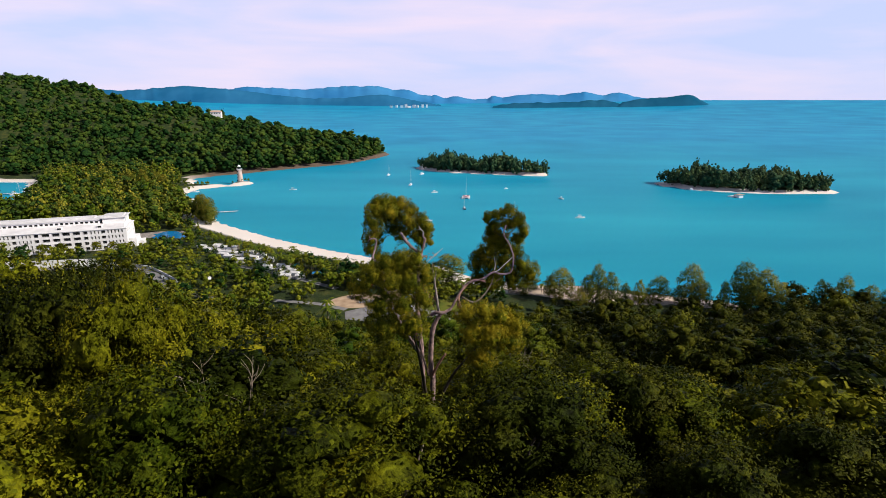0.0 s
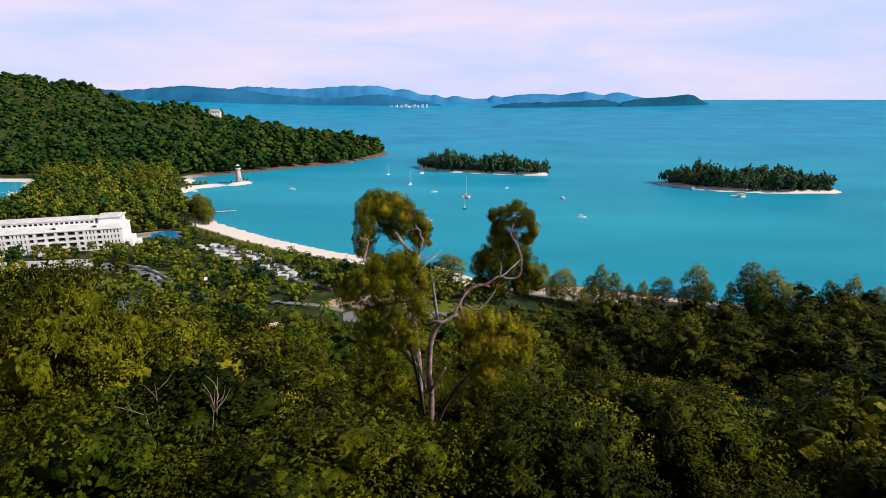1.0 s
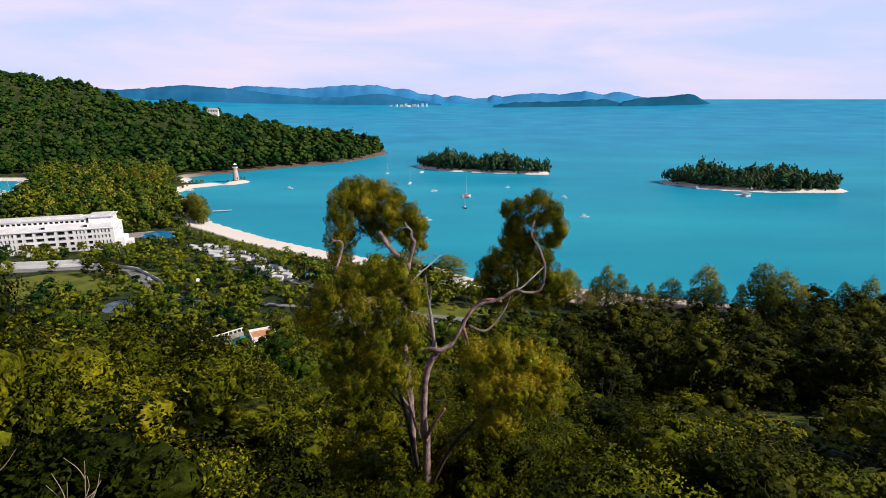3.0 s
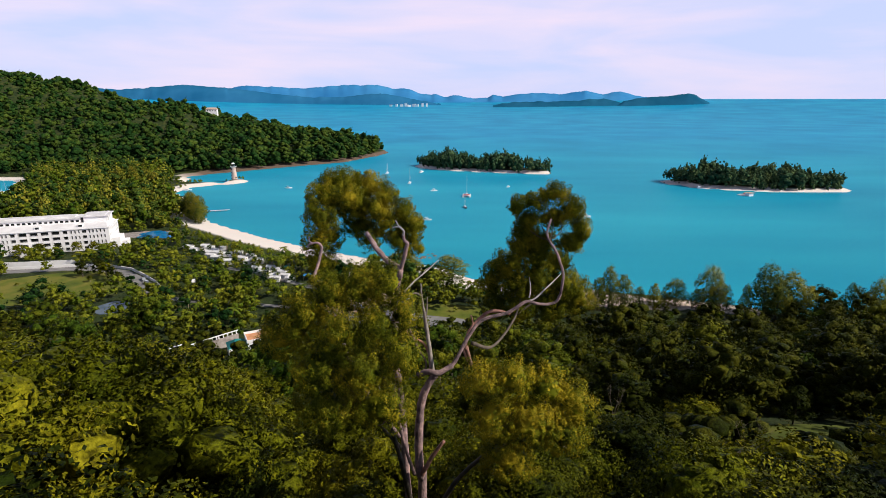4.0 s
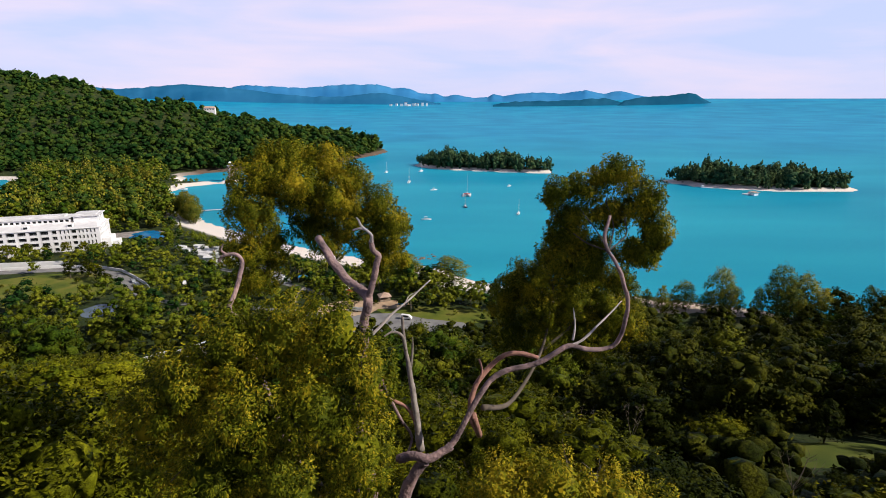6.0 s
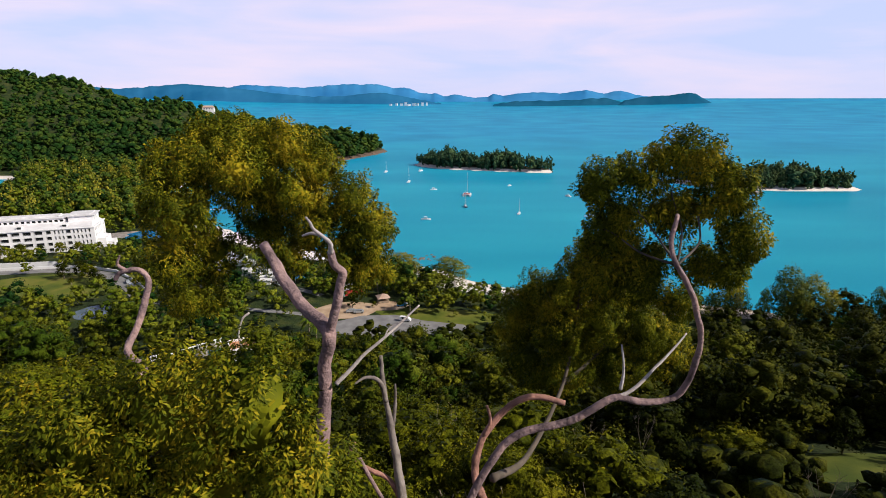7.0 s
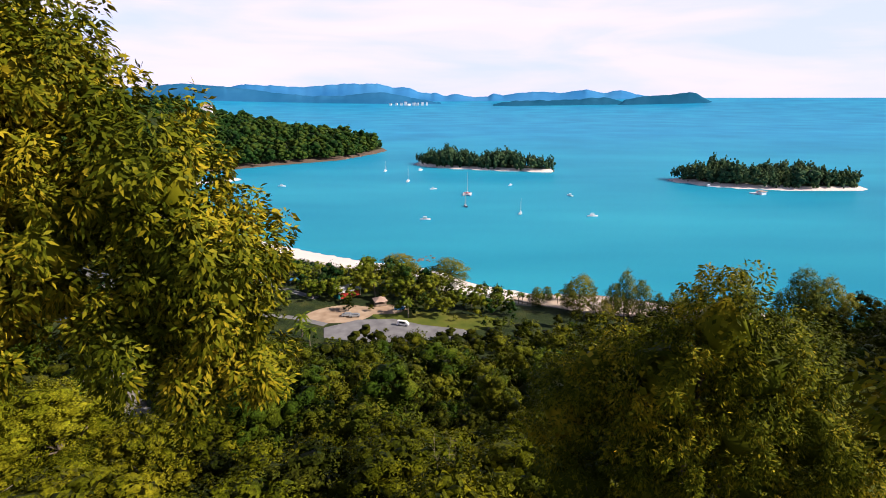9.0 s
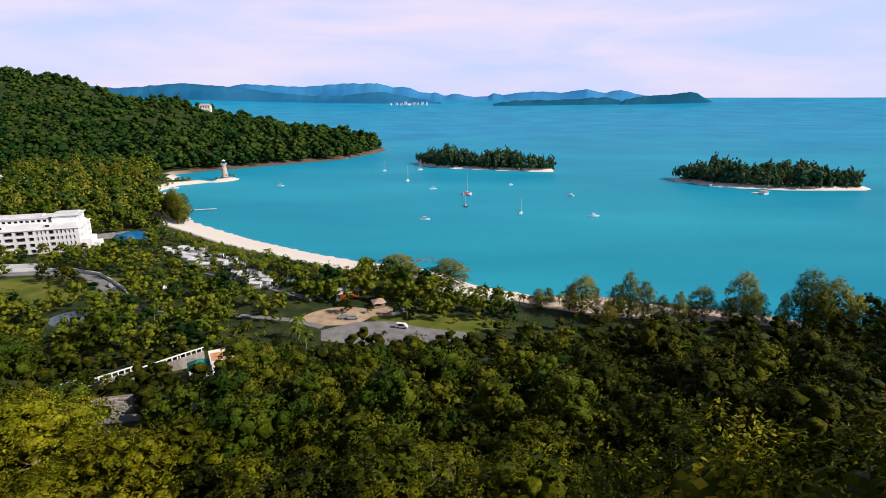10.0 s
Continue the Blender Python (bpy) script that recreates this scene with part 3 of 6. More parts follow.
def make_tree(kind, seed, lod):
    """A tree at the origin, about ten metres tall: an Empty with trunk and crown."""
    rng = np.random.default_rng(seed)
    near = lod == "near"
    radius, height, base, count, low, long, wide, mat, bark, label = TREE_KINDS[kind]
    if kind == "casuarina":
        c, r = plume(rng, radius, height, base, count)
    else:
        c, r = boughs(rng, radius, height, base, count, low, 0.38 if kind != "spreading" else 0.27)
    feather = kind == "casuarina"
    n = 640 if near else (190 if feather else 190)
    tuft, on = over(rng, c, r, n)
    rad = (0.24 if near else (0.50 if feather else 0.34)) * (0.6 + 0.8 * rng.random(n))
    k = 1.0 if near else 1.75
    v = leaf_quads(rng, tuft, rad, 20 if near else (28 if feather else 14), long * (1 if feather else k), wide * (1 if feather else k), -0.3 if feather else 0.35, 1.2 if feather else 0.75, 0.1 if feather else 0.3,
                   heart=c.mean(0) - np.array([0, 0, 0.5]), out=0.4 if feather else 0.8, loose=0.7 if feather else 0.5, mids=c[on])
    tree = tagged(new("tree"), label, "tree", "hillside trees")
    part("trunk", trunk_mesh(rng, c, 9.0, 0.20 if not feather else 0.14, bark, 6 if near else 3), bark, tree)
    if feather:
        core = hearts(rng, c, r * 0.62, 16, 0.7)
    else:       # the shaded inside of the crown
        mid = c.mean(0)
        core = joined(hearts(rng, c, r * 0.84, 72 if near else 16, 0.26 if near else 0.62), lumps(rng, np.concatenate([c, [mid]]), np.concatenate([r * 0.50, [np.ptp(c, axis=0) * 0.22]]), 0.3, BALL_FINE if near else BALL))
    part("crown", quads("crown", v, mat, core, mat), mat, tree)
    return tree


PROTOTYPES = {}
for kind in ("broadleaf", "spreading", "dark", "sunny", "casuarina"):
    for lod in ("near", "mid"):
        if kind == "casuarina" and lod == "near":
            continue
        PROTOTYPES[kind, lod] = [make_tree(kind, 10 * len(PROTOTYPES) + s, lod) for s in range(3 if lod == "near" else 2)]
USED = set()


def plant(kind, lod, x, y, size, rng, z=None, broad=1.0):
    """Sets a tree on the ground; the first of each prototype is the prototype itself."""
    protos = PROTOTYPES[kind, lod]
    k = rng.randrange(len(protos))
    m = pose(x, y, ground_z(x, y) - 0.2 if z is None else z, 0, 0, rng.uniform(0, 360)) @ Matrix.Diagonal((size * broad * rng.uniform(0.9, 1.1), size * broad * rng.uniform(0.9, 1.1), size, 1))
    if (kind, lod, k) in USED:
        ob = copy_thing(protos[k], m)
        ob.matrix_basis = m
    else:
        USED.add((kind, lod, k))
        ob = protos[k]
        ob.matrix_basis = m
    return ob


def in_view(x, y, margin=12):
    """Within the wedge of ground that the flight looks over."""
    return abs(x - 0.5) < 0.86 * (y + 6) + margin


HERO = (-0.5, 40.5)


def clearing(x, y):
    """Open ground, roads, buildings and water where no tree stands."""
    for cx, cy, rx, ry in CLEARINGS:
        if ((x - cx) / rx) ** 2 + ((y - cy) / ry) ** 2 < 1:
            return True
    for ax, ay, bx, by, w in LANES:
        ex, ey = bx - ax, by - ay
        u = min(max(((x - ax) * ex + (y - ay) * ey) / (ex * ex + ey * ey), 0), 1)
        if math.hypot(x - ax - u * ex, y - ay - u * ey) < w:
            return True
    return False


LANES = [ (-290, 288, -207, 298, 6), (-207, 298, -172, 291, 6), (-172, 291, -138, 258, 6.5), (-138, 258, -60, 240, 1.0),
         (-104, 168, -75, 197, 3.2)]
CLEARINGS = [(-30, 234, 34, 9), (-44, 246, 18, 10), (-24, 250, 16, 7), (-195, 270, 42, 20), (-149, 238, 9, 11), (-64, 188, 12, 9), (-75, 150, 9, 7), (-68, 138, 8, 8), (70, 104, 17, 5.5), (-14, 97, 9, 4),
             (66, 246, 26, 9), (112, 241, 20, 4.5), (-245, 335, 58, 20), (-225, 327, 34, 6), (-199, 372, 24, 13), (-24, 228, 40, 11)]


# ---- the tall bare-limbed tree ----
def spray_leaves(rng, blobs, sprays, per, leaf, wide, tall=0.54, fat=0.21):
    """Upright sprays of leaves over the outsides of rounded boughs, with how each leaf lies to the light."""
    b = np.asarray(blobs, float)
    area = b[:, 3] * b[:, 5] + b[:, 3] * b[:, 4] + b[:, 4] * b[:, 5]
    n = sprays * 2
    k = rng.choice(len(b), n, p=area / area.sum())
    d = rng.normal(size=(n, 3)) + np.array([0, 0, 0.12])
    d /= np.linalg.norm(d, axis=1, keepdims=True)
    p = b[k, :3] + d * b[k, 3:] * (0.74 + 0.24 * rng.random((n, 1)))
    deep = np.min(np.linalg.norm((p[:, None] - b[None, :, :3]) / b[None, :, 3:], axis=2) + 9 * (np.arange(len(b))[None] == k[:, None]), axis=1)
    keep = np.flatnonzero(deep > 0.72)[:sprays]
    p, d = p[keep], d[keep]
    n = len(p)
    axis = 0.75 * d + np.array([0, 0, 0.75]) + rng.normal(scale=0.22, size=(n, 3))
    axis /= np.linalg.norm(axis, axis=1, keepdims=True)
    size = 0.55 + 0.8 * rng.random(n)
    N = n * per
    ax, base, out, s = np.repeat(axis, per, 0), np.repeat(p, per, 0), np.repeat(d, per, 0), np.repeat(size, per)[:, None]
    u = rng.random((N, 1)) ** 0.8
    ring = rng.normal(size=(N, 3)) + 0.5 * out
    ring -= ax * (ring * ax).sum(1, keepdims=True)
    ring /= np.linalg.norm(ring, axis=1, keepdims=True) + 1e-9
    girth = fat * s * np.sqrt(np.clip(1.05 - u, 0, 1)) * (0.55 + 0.45 * rng.random((N, 1)))
    at = base + ax * (u - 0.35) * tall * s + ring * girth
    way = ring * 0.8 + ax * (0.35 - 0.2 * rng.random((N, 1))) + rng.normal(scale=0.40, size=(N, 3)) + np.array([0, 0, -0.28])
    way /= np.linalg.norm(way, axis=1, keepdims=True)
    face = 0.8 * ring + 0.9 * ax + rng.normal(scale=0.45, size=(N, 3))
    face -= way * (face * way).sum(1, keepdims=True)
    face /= np.linalg.norm(face, axis=1, keepdims=True) + 1e-9
    side = np.cross(way, face)
    L, W = leaf * (0.65 + 0.7 * rng.random((N, 1))), wide * (0.7 + 0.6 * rng.random((N, 1)))
    lie = 0.45 * face + 0.40 * ring + 0.55 * out
    lie /= np.linalg.norm(lie, axis=1, keepdims=True) + 1e-9
    return (np.stack([at, at + way * L * 0.45 + side * W / 2, at + way * L - np.array([0, 0, 0.12]) * L, at + way * L * 0.45 - side * W / 2], 1), lie), p


def make_hero():
    rng = np.random.default_rng(77)
    tree = tagged(new("tall_tree"), "tall old tree with twisting pink-grey limbs and bronze-green tufts", "tree")

    def limb(name, pts, r0, r1, mat=BARK_PINK, label="", sides=12):
        bm = bmesh.new()
        tube(bm, pts, r0 * 0.85, r1 * 0.85, sides, 0.16, len(name) + int(abs(pts[0][0]) * 100), 6)
        for v in bm.verts:
            v.co += Vector((noise.noise(v.co * 2.6), noise.noise(v.co * 2.6 + Vector((9, 0, 0))), 0)) * (0.22 * min(r0, r1 + 0.06))
        return part(name, bm, mat, tree, label, smooth=True)

    # two stems from one root, the thin lower stems, the burl where the long limb leaves
    limb("trunk", [(-0.55, 39.9, 62), (-0.6, 39.8, 70), (-0.55, 39.7, 76.5), (-0.65, 39.50, 76.77), (-0.67, 39.50, 79.18), (-0.52, 39.40, 80.94), (-0.15, 39.35, 81.92), (0.14, 39.30, 82.34)], 0.30, 0.17, label="leaning pink-grey trunk")
    limb("trunk", [(-0.95, 40.3, 62), (-1.2, 40.2, 72), (-1.5, 40.1, 79.5), (-1.75, 40.0, 82.5), (-1.94, 39.90, 83.33)], 0.24, 0.17, label="thick pink-grey upright stem")
    limb("limb", [(-1.94, 39.90, 83.33), (-1.72, 39.80, 84.63), (-1.63, 39.90, 85.55), (-1.56, 39.90, 86.56), (-1.41, 39.75, 87.21), (-1.71, 40.10, 87.37), (-2.05, 40.50, 87.45), (-2.65, 41.10, 87.92), (-3.14, 41.50, 88.53)], 0.175, 0.135, label="thick pink-grey stem, bent and broken at the top")
    limb("limb", [(-1.45, 39.75, 87.12), (-1.25, 39.70, 87.78), (-1.12, 39.65, 88.30), (-1.08, 39.65, 88.50), (-1.21, 39.60, 88.66), (-1.25, 39.50, 88.94)], 0.105, 0.085, label="knotted grey side arm")
    limb("limb", [(-1.25, 39.50, 88.92), (-1.22, 39.40, 88.98), (-1.20, 39.30, 89.14), (-1.30, 39.20, 89.29), (-1.42, 39.10, 89.44), (-1.46, 39.05, 89.57), (-1.51, 39.00, 89.67)], 0.062, 0.020, BARK_BLEACHED, "pale bleached dead stub")
    limb("limb", [(-1.30, 39.20, 89.30), (-1.49, 39.25, 89.33), (-1.67, 39.30, 89.27)], 0.040, 0.020, BARK_BLEACHED)
    limb("limb", [(-1.36, 39.80, 86.12), (-1.09, 39.95, 86.35), (-0.82, 40.10, 86.61), (-0.43, 40.30, 86.89), (-0.16, 40.50, 87.08), (0.27, 40.70, 87.44)], 0.055, 0.022, BARK_BLEACHED, "bare silvery dead branch")
    limb("limb", [(-0.43, 40.30, 86.89), (-0.32, 40.40, 87.07), (-0.03, 40.40, 87.22)], 0.022, 0.010, BARK_BLEACHED)
    limb("limb", [(-0.04, 40.30, 81.96), (-0.15, 40.40, 82.91), (-0.27, 40.50, 83.90), (-0.41, 40.60, 84.77), (-0.51, 40.65, 85.50), (-0.57, 40.70, 86.28)], 0.15, 0.045, BARK_DEAD, "dark broken dead stem")
    limb("limb", [(-0.47, 40.60, 85.25), (-0.59, 40.55, 85.76), (-0.87, 40.50, 85.88), (-1.10, 40.40, 85.78)], 0.07, 0.025, BARK_DEAD)
    limb("limb", [(-0.36, 40.60, 84.62), (-0.28, 40.65, 85.15), (-0.28, 40.70, 85.61)], 0.06, 0.025, BARK_DEAD)
    limb("limb", [(-0.16, 40.40, 82.79), (-0.43, 40.45, 83.35), (-0.86, 40.45, 83.62), (-1.18, 40.40, 83.90), (-1.26, 40.35, 84.20), (-1.14, 40.30, 84.43)], 0.075, 0.040, BARK_RED, "snapped raw-pink branch")
    limb("limb", [(-0.42, 39.40, 81.07), (0.14, 39.30, 82.34), (0.89, 39.60, 82.65), (1.72, 40.00, 84.07), (2.37, 40.20, 84.71), (3.44, 40.20, 85.04), (4.29, 40.20, 85.58), (4.86, 40.30, 85.43), (5.50, 40.40, 85.42), (5.80, 40.40, 85.66), (5.90, 40.20, 86.42), (5.87, 40.10, 87.03), (5.65, 40.00, 87.67), (5.38, 39.95, 88.21), (5.11, 39.90, 88.61), (5.07, 40.10, 88.94), (5.26, 40.40, 89.42)], 0.112, 0.050, BARK_PINK, "long twisting limb sweeping upwards")
    limb("limb", [(4.29, 40.20, 85.58), (4.72, 40.30, 85.72), (5.22, 40.50, 86.13), (5.64, 40.70, 86.45), (5.97, 40.90, 86.73)], 0.055, 0.018, BARK_BLEACHED)
    limb("limb", [(4.42, 40.20, 85.78), (4.47, 40.25, 86.20), (4.41, 40.35, 86.72)], 0.045, 0.018, BARK_BLEACHED)
    limb("limb", [(1.55, 40.2, 83.3), (1.84, 41.30, 81.85), (1.64, 41.80, 82.10), (1.57, 42.10, 82.37), (1.75, 42.40, 83.00), (2.25, 42.70, 83.56), (2.72, 42.70, 84.01), (3.26, 42.70, 84.11), (3.90, 42.60, 83.98)], 0.13, 0.09, BARK_RED, "broken raw-pink limb")
    limb("limb", [(1.83, 42.40, 83.17), (1.98, 42.50, 83.52), (1.88, 42.60, 83.91)], 0.06, 0.04, BARK_RED)
    limb("limb", [(-0.54, 39.30, 76.94), (-0.08, 39.20, 77.97), (0.51, 39.10, 78.97)], 0.13, 0.10, BARK_RED, "forked lower limb, snapped off")
    limb("limb", [(-0.89, 39.30, 76.94), (-1.23, 38.90, 78.50), (-1.59, 38.60, 80.52), (-1.77, 38.40, 81.45), (-1.60, 38.30, 82.29)], 0.10, 0.06, BARK_PINK)
    limb("limb", [(-1.54, 38.60, 80.39), (-1.89, 38.40, 80.74), (-2.31, 38.30, 80.33)], 0.06, 0.03, BARK_PINK)
    limb("limb", [(-0.66, 39.60, 82.17), (-0.24, 39.40, 82.44), (0.30, 39.25, 82.48), (0.89, 39.50, 82.71)], 0.17, 0.15, BARK_PINK, "swollen knot where the limbs part")
    limb("limb", [(-1.68, 38.40, 80.45), (-1.82, 38.30, 81.23), (-1.98, 38.20, 80.62)], 0.08, 0.06, BARK_RED)
    limb("limb", [(-1.20, 40.20, 84.45), (-0.67, 40.40, 83.04), (-0.33, 40.50, 82.30), (-0.50, 40.00, 81.91)], 0.06, 0.04, BARK_PINK)
    limb("limb", [(-1.6, 39.4, 79.0), (-3.4, 38.8, 82.6), (-4.50, 38.80, 86.46), (-4.75, 39.20, 86.74), (-5.19, 39.50, 86.99), (-5.12, 39.80, 87.32), (-4.99, 40.00, 87.82), (-4.94, 40.10, 88.19), (-5.10, 40.10, 88.39), (-5.43, 40.10, 88.34), (-5.58, 40.10, 88.19)], 0.10, 0.050, BARK_PINK, "crooked bare limb")
    limb("limb", [(-5.35, 40.10, 88.39), (-5.48, 40.10, 88.50), (-5.41, 40.10, 88.68)], 0.045, 0.022, BARK_PINK)
    limb("limb", [(-3.91, 42.30, 86.60), (-4.07, 42.20, 86.46), (-4.19, 42.20, 86.03), (-4.11, 42.20, 85.75), (-3.82, 42.20, 85.67)], 0.035, 0.016, BARK_BLEACHED)
    # dark inner limbs that carry the crowns
    limb("limb", [(-1.0, 40.0, 74.0), (-1.6, 38.4, 79.0), (-2.2, 36.9, 83.0), (-2.9, 36.4, 86.4)], 0.16, 0.05, BARK_DARK)
    limb("limb", [(-1.5, 38.6, 79.0), (-3.2, 37.0, 82.6), (-4.4, 36.4, 85.8)], 0.10, 0.04, BARK_DARK)
    limb("limb", [(-0.5, 39.6, 73.0), (1.0, 38.0, 77.5), (2.8, 36.8, 80.6), (3.6, 36.4, 83.0)], 0.16, 0.05, BARK_DARK)
    limb("limb", [(1.9, 40.6, 83.3), (3.2, 43.5, 81.8), (4.8, 46.4, 82.6), (5.2, 46.8, 85.6)], 0.12, 0.04, BARK_DARK)
    limb("limb", [(4.8, 46.4, 82.4), (6.2, 47.3, 83.2), (7.2, 47.6, 84.6)], 0.08, 0.03, BARK_DARK)
    knee = Vector((5.14, 39.90, 88.56))
    for end in ((5.3, 40.8, 90.0), (4.4, 40.9, 89.7), (6.0, 40.7, 89.5), (4.0, 41.3, 88.9)):
        limb("limb", [knee, knee.lerp(Vector(end), 0.5) + Vector((0.18, 0.12, -0.16)), knee.lerp(Vector(end), 0.75) + Vector((-0.08, 0.0, 0.12)), end], 0.030, 0.010, BARK_DARK, sides=6)

    def tuft_crown(label, blobs, sprays, per, leaf=0.078, wide=0.031, twig=18, mat=LEAF_HERO):
        v, tips = spray_leaves(rng, blobs, sprays, per, leaf, wide)
        b = np.array(blobs)
        crown = part("crown", quads("crown", v, mat, joined(hearts(rng, b[:, :3], b[:, 3:] * 0.76, 240, 0.24), lumps(rng, b[:, :3], b[:, 3:] * 0.56, 0.3, BALL_FINE)), mat), mat, tree, label)
        mids = b[:, :3]
        for e in tips[rng.choice(len(tips), min(twig, len(tips)), replace=False)]:
            a0, b0 = Vector(mids[np.argmin(((mids - e) ** 2).sum(1))]), Vector(e)
            mid = a0.lerp(b0, 0.5) + Vector(rng.normal(scale=0.12, size=3))
            part("twig", tube(bmesh.new(), [a0, mid, b0], 0.020, 0.006, 4, 0.1, int(rng.integers(999))), BARK_DARK, crown)

    tuft_crown("bronze-green rounded crown", [(-5.24, 43.30, 90.05, 0.96, 0.96, 0.78), (-4.69, 44.30, 90.47, 1.03, 1.03, 0.51), (-5.46, 42.60, 88.94, 0.73, 0.73, 0.82), (-3.32, 44.30, 90.27, 0.82, 0.82, 0.63), (-4.12, 44.00, 89.25, 0.89, 0.89, 0.71), (-2.87, 43.20, 89.38, 0.59, 0.59, 0.55), (-2.37, 44.00, 89.76, 0.45, 0.50, 0.51), (-1.49, 43.90, 89.05, 0.41, 0.50, 0.51), (-1.03, 43.70, 88.13, 0.35, 0.50, 0.60), (-1.77, 44.20, 87.85, 0.50, 0.50, 0.55), (-5.88, 42.60, 87.77, 0.59, 0.59, 0.55), (-5.31, 43.80, 87.72, 0.66, 0.66, 0.62), (-5.81, 43.60, 86.53, 0.73, 0.73, 0.51), (-2.83, 44.00, 87.90, 0.43, 0.50, 0.39), (-5.86, 42.60, 89.54, 0.30, 0.50, 0.52), (-1.42, 43.90, 87.23, 0.40, 0.50, 0.36), (-4.04, 42.80, 89.91, 0.59, 0.59, 0.55), (-2.45, 43.60, 88.89, 0.51, 0.51, 0.47), (-3.90, 44.40, 88.19, 0.72, 0.72, 0.52), (-2.37, 43.60, 89.82, 0.46, 0.50, 0.39), (-1.59, 43.40, 89.15, 0.43, 0.50, 0.39), (-2.45, 43.40, 88.51, 0.51, 0.51, 0.40), (-1.38, 43.70, 88.32, 0.48, 0.50, 0.44), (-1.99, 43.60, 87.52, 0.49, 0.50, 0.37), (-1.07, 43.90, 87.66, 0.29, 0.50, 0.26), (-3.23, 43.40, 87.67, 0.54, 0.54, 0.43), (-0.90, 43.90, 88.31, 0.26, 0.50, 0.30), (-1.50, 43.80, 86.84, 0.28, 0.50, 0.26), (-0.89, 44.00, 87.11, 0.26, 0.50, 0.26)], 1150, 120)
    tuft_crown("bronze-green rounded crown", [(5.47, 40.80, 90.44, 0.59, 0.59, 0.31), (4.61, 40.90, 90.02, 0.38, 0.50, 0.30), (3.79, 40.90, 89.87, 0.26, 0.50, 0.26), (4.37, 41.50, 88.69, 0.53, 0.53, 0.51), (4.17, 41.60, 87.89, 0.42, 0.50, 0.48), (4.95, 41.50, 87.70, 0.40, 0.50, 0.41), (6.32, 40.70, 89.80, 0.33, 0.50, 0.40), (6.65, 40.60, 88.86, 0.26, 0.50, 0.45), (6.33, 40.60, 88.25, 0.26, 0.50, 0.26), (5.21, 41.10, 89.38, 0.43, 0.50, 0.26), (5.93, 40.80, 89.44, 0.27, 0.50, 0.26), (4.41, 41.10, 89.32, 0.38, 0.50, 0.26), (5.19, 41.70, 88.12, 0.39, 0.50, 0.31), (6.27, 41.40, 88.07, 0.33, 0.50, 0.26), (6.08, 41.90, 87.09, 0.38, 0.50, 0.26), (5.72, 41.50, 88.97, 0.26, 0.50, 0.26)], 640, 120)
    tuft_crown("drooping lower crown", [(5.20, 46.40, 86.44, 0.58, 0.66, 0.83), (4.60, 46.80, 85.54, 0.85, 0.94, 0.92), (5.90, 46.70, 85.64, 0.80, 0.85, 0.83), (3.90, 47.80, 84.94, 0.75, 0.85, 0.92), (3.40, 48.30, 83.84, 0.66, 0.94, 1.01), (4.70, 47.20, 84.14, 0.94, 1.03, 1.01), (6.00, 47.20, 84.34, 1.03, 1.03, 1.10), (7.00, 47.40, 85.24, 0.66, 0.75, 0.87), (7.60, 47.60, 83.94, 0.94, 1.03, 1.10), (5.00, 47.60, 82.54, 1.22, 1.13, 1.01), (6.80, 47.80, 82.54, 1.22, 1.22, 1.10), (8.60, 48.00, 82.94, 0.85, 1.03, 1.20), (3.80, 48.20, 82.34, 0.94, 0.94, 0.92)], 950, 115)
    tuft_crown("broad front crown", [(-1.60, 36.20, 87.84, 0.66, 0.80, 0.74), (-2.70, 36.50, 87.54, 0.80, 0.94, 0.92), (-3.90, 36.40, 87.34, 0.80, 0.94, 0.92), (-1.00, 36.20, 86.64, 0.56, 0.75, 0.83), (-2.00, 35.90, 86.24, 0.85, 0.94, 0.92), (-3.40, 35.80, 86.14, 0.89, 0.94, 0.92), (-4.90, 36.20, 86.54, 0.75, 0.94, 0.92), (-5.80, 36.50, 85.54, 0.75, 0.94, 0.92), (-1.20, 36.00, 84.94, 0.75, 0.85, 1.01), (-2.60, 35.60, 84.54, 1.03, 1.03, 1.01), (-4.30, 35.70, 84.54, 0.94, 1.03, 1.01), (-2.00, 36.00, 82.74, 1.22, 1.13, 1.01), (-4.20, 36.00, 82.74, 1.22, 1.13, 1.01)], 950, 115)
    tuft_crown("low spreading crown", [(2.00, 36.50, 83.54, 0.80, 0.94, 0.83), (3.30, 36.30, 83.84, 0.85, 0.94, 0.83), (4.60, 36.50, 83.34, 0.94, 0.94, 0.83), (5.80, 36.70, 82.54, 0.85, 0.94, 0.83), (2.50, 36.20, 82.14, 1.03, 0.94, 1.01), (4.00, 36.00, 81.94, 1.13, 0.94, 1.01), (5.40, 36.40, 81.34, 1.03, 1.03, 1.01), (3.20, 36.30, 80.24, 1.22, 1.13, 1.01)], 520, 105)


make_hero()


# ---- hillside forest ----
def hillside_spots():
    rng = random.Random(5)
    found = []
    y = 12.0
    while y < 242:
        gap = 7.3 if y < 50 else (8.6 if y < 90 else 9.8)
        half = min(0.86 * (y + 6) + 10, 190)
        x = -half + rng.uniform(0, gap)
        while x < half:
            px, py = x + rng.uniform(-0.35, 0.35) * gap, y + rng.uniform(-0.35, 0.35) * gap
            if (py < 212 or px > 42) and land(np.array([px]), np.array([py]))[0] > 3.5 and not clearing(px, py) and not ((px + 0.5) ** 2 / 9 + (py - 40.5) ** 2 / 16 < 1) and not (px < -60 and py > 150 and rng.random() < 0.3):
                found.append((px, py))
            x += gap * rng.uniform(0.9, 1.15)
        y += gap * 0.88
    return found


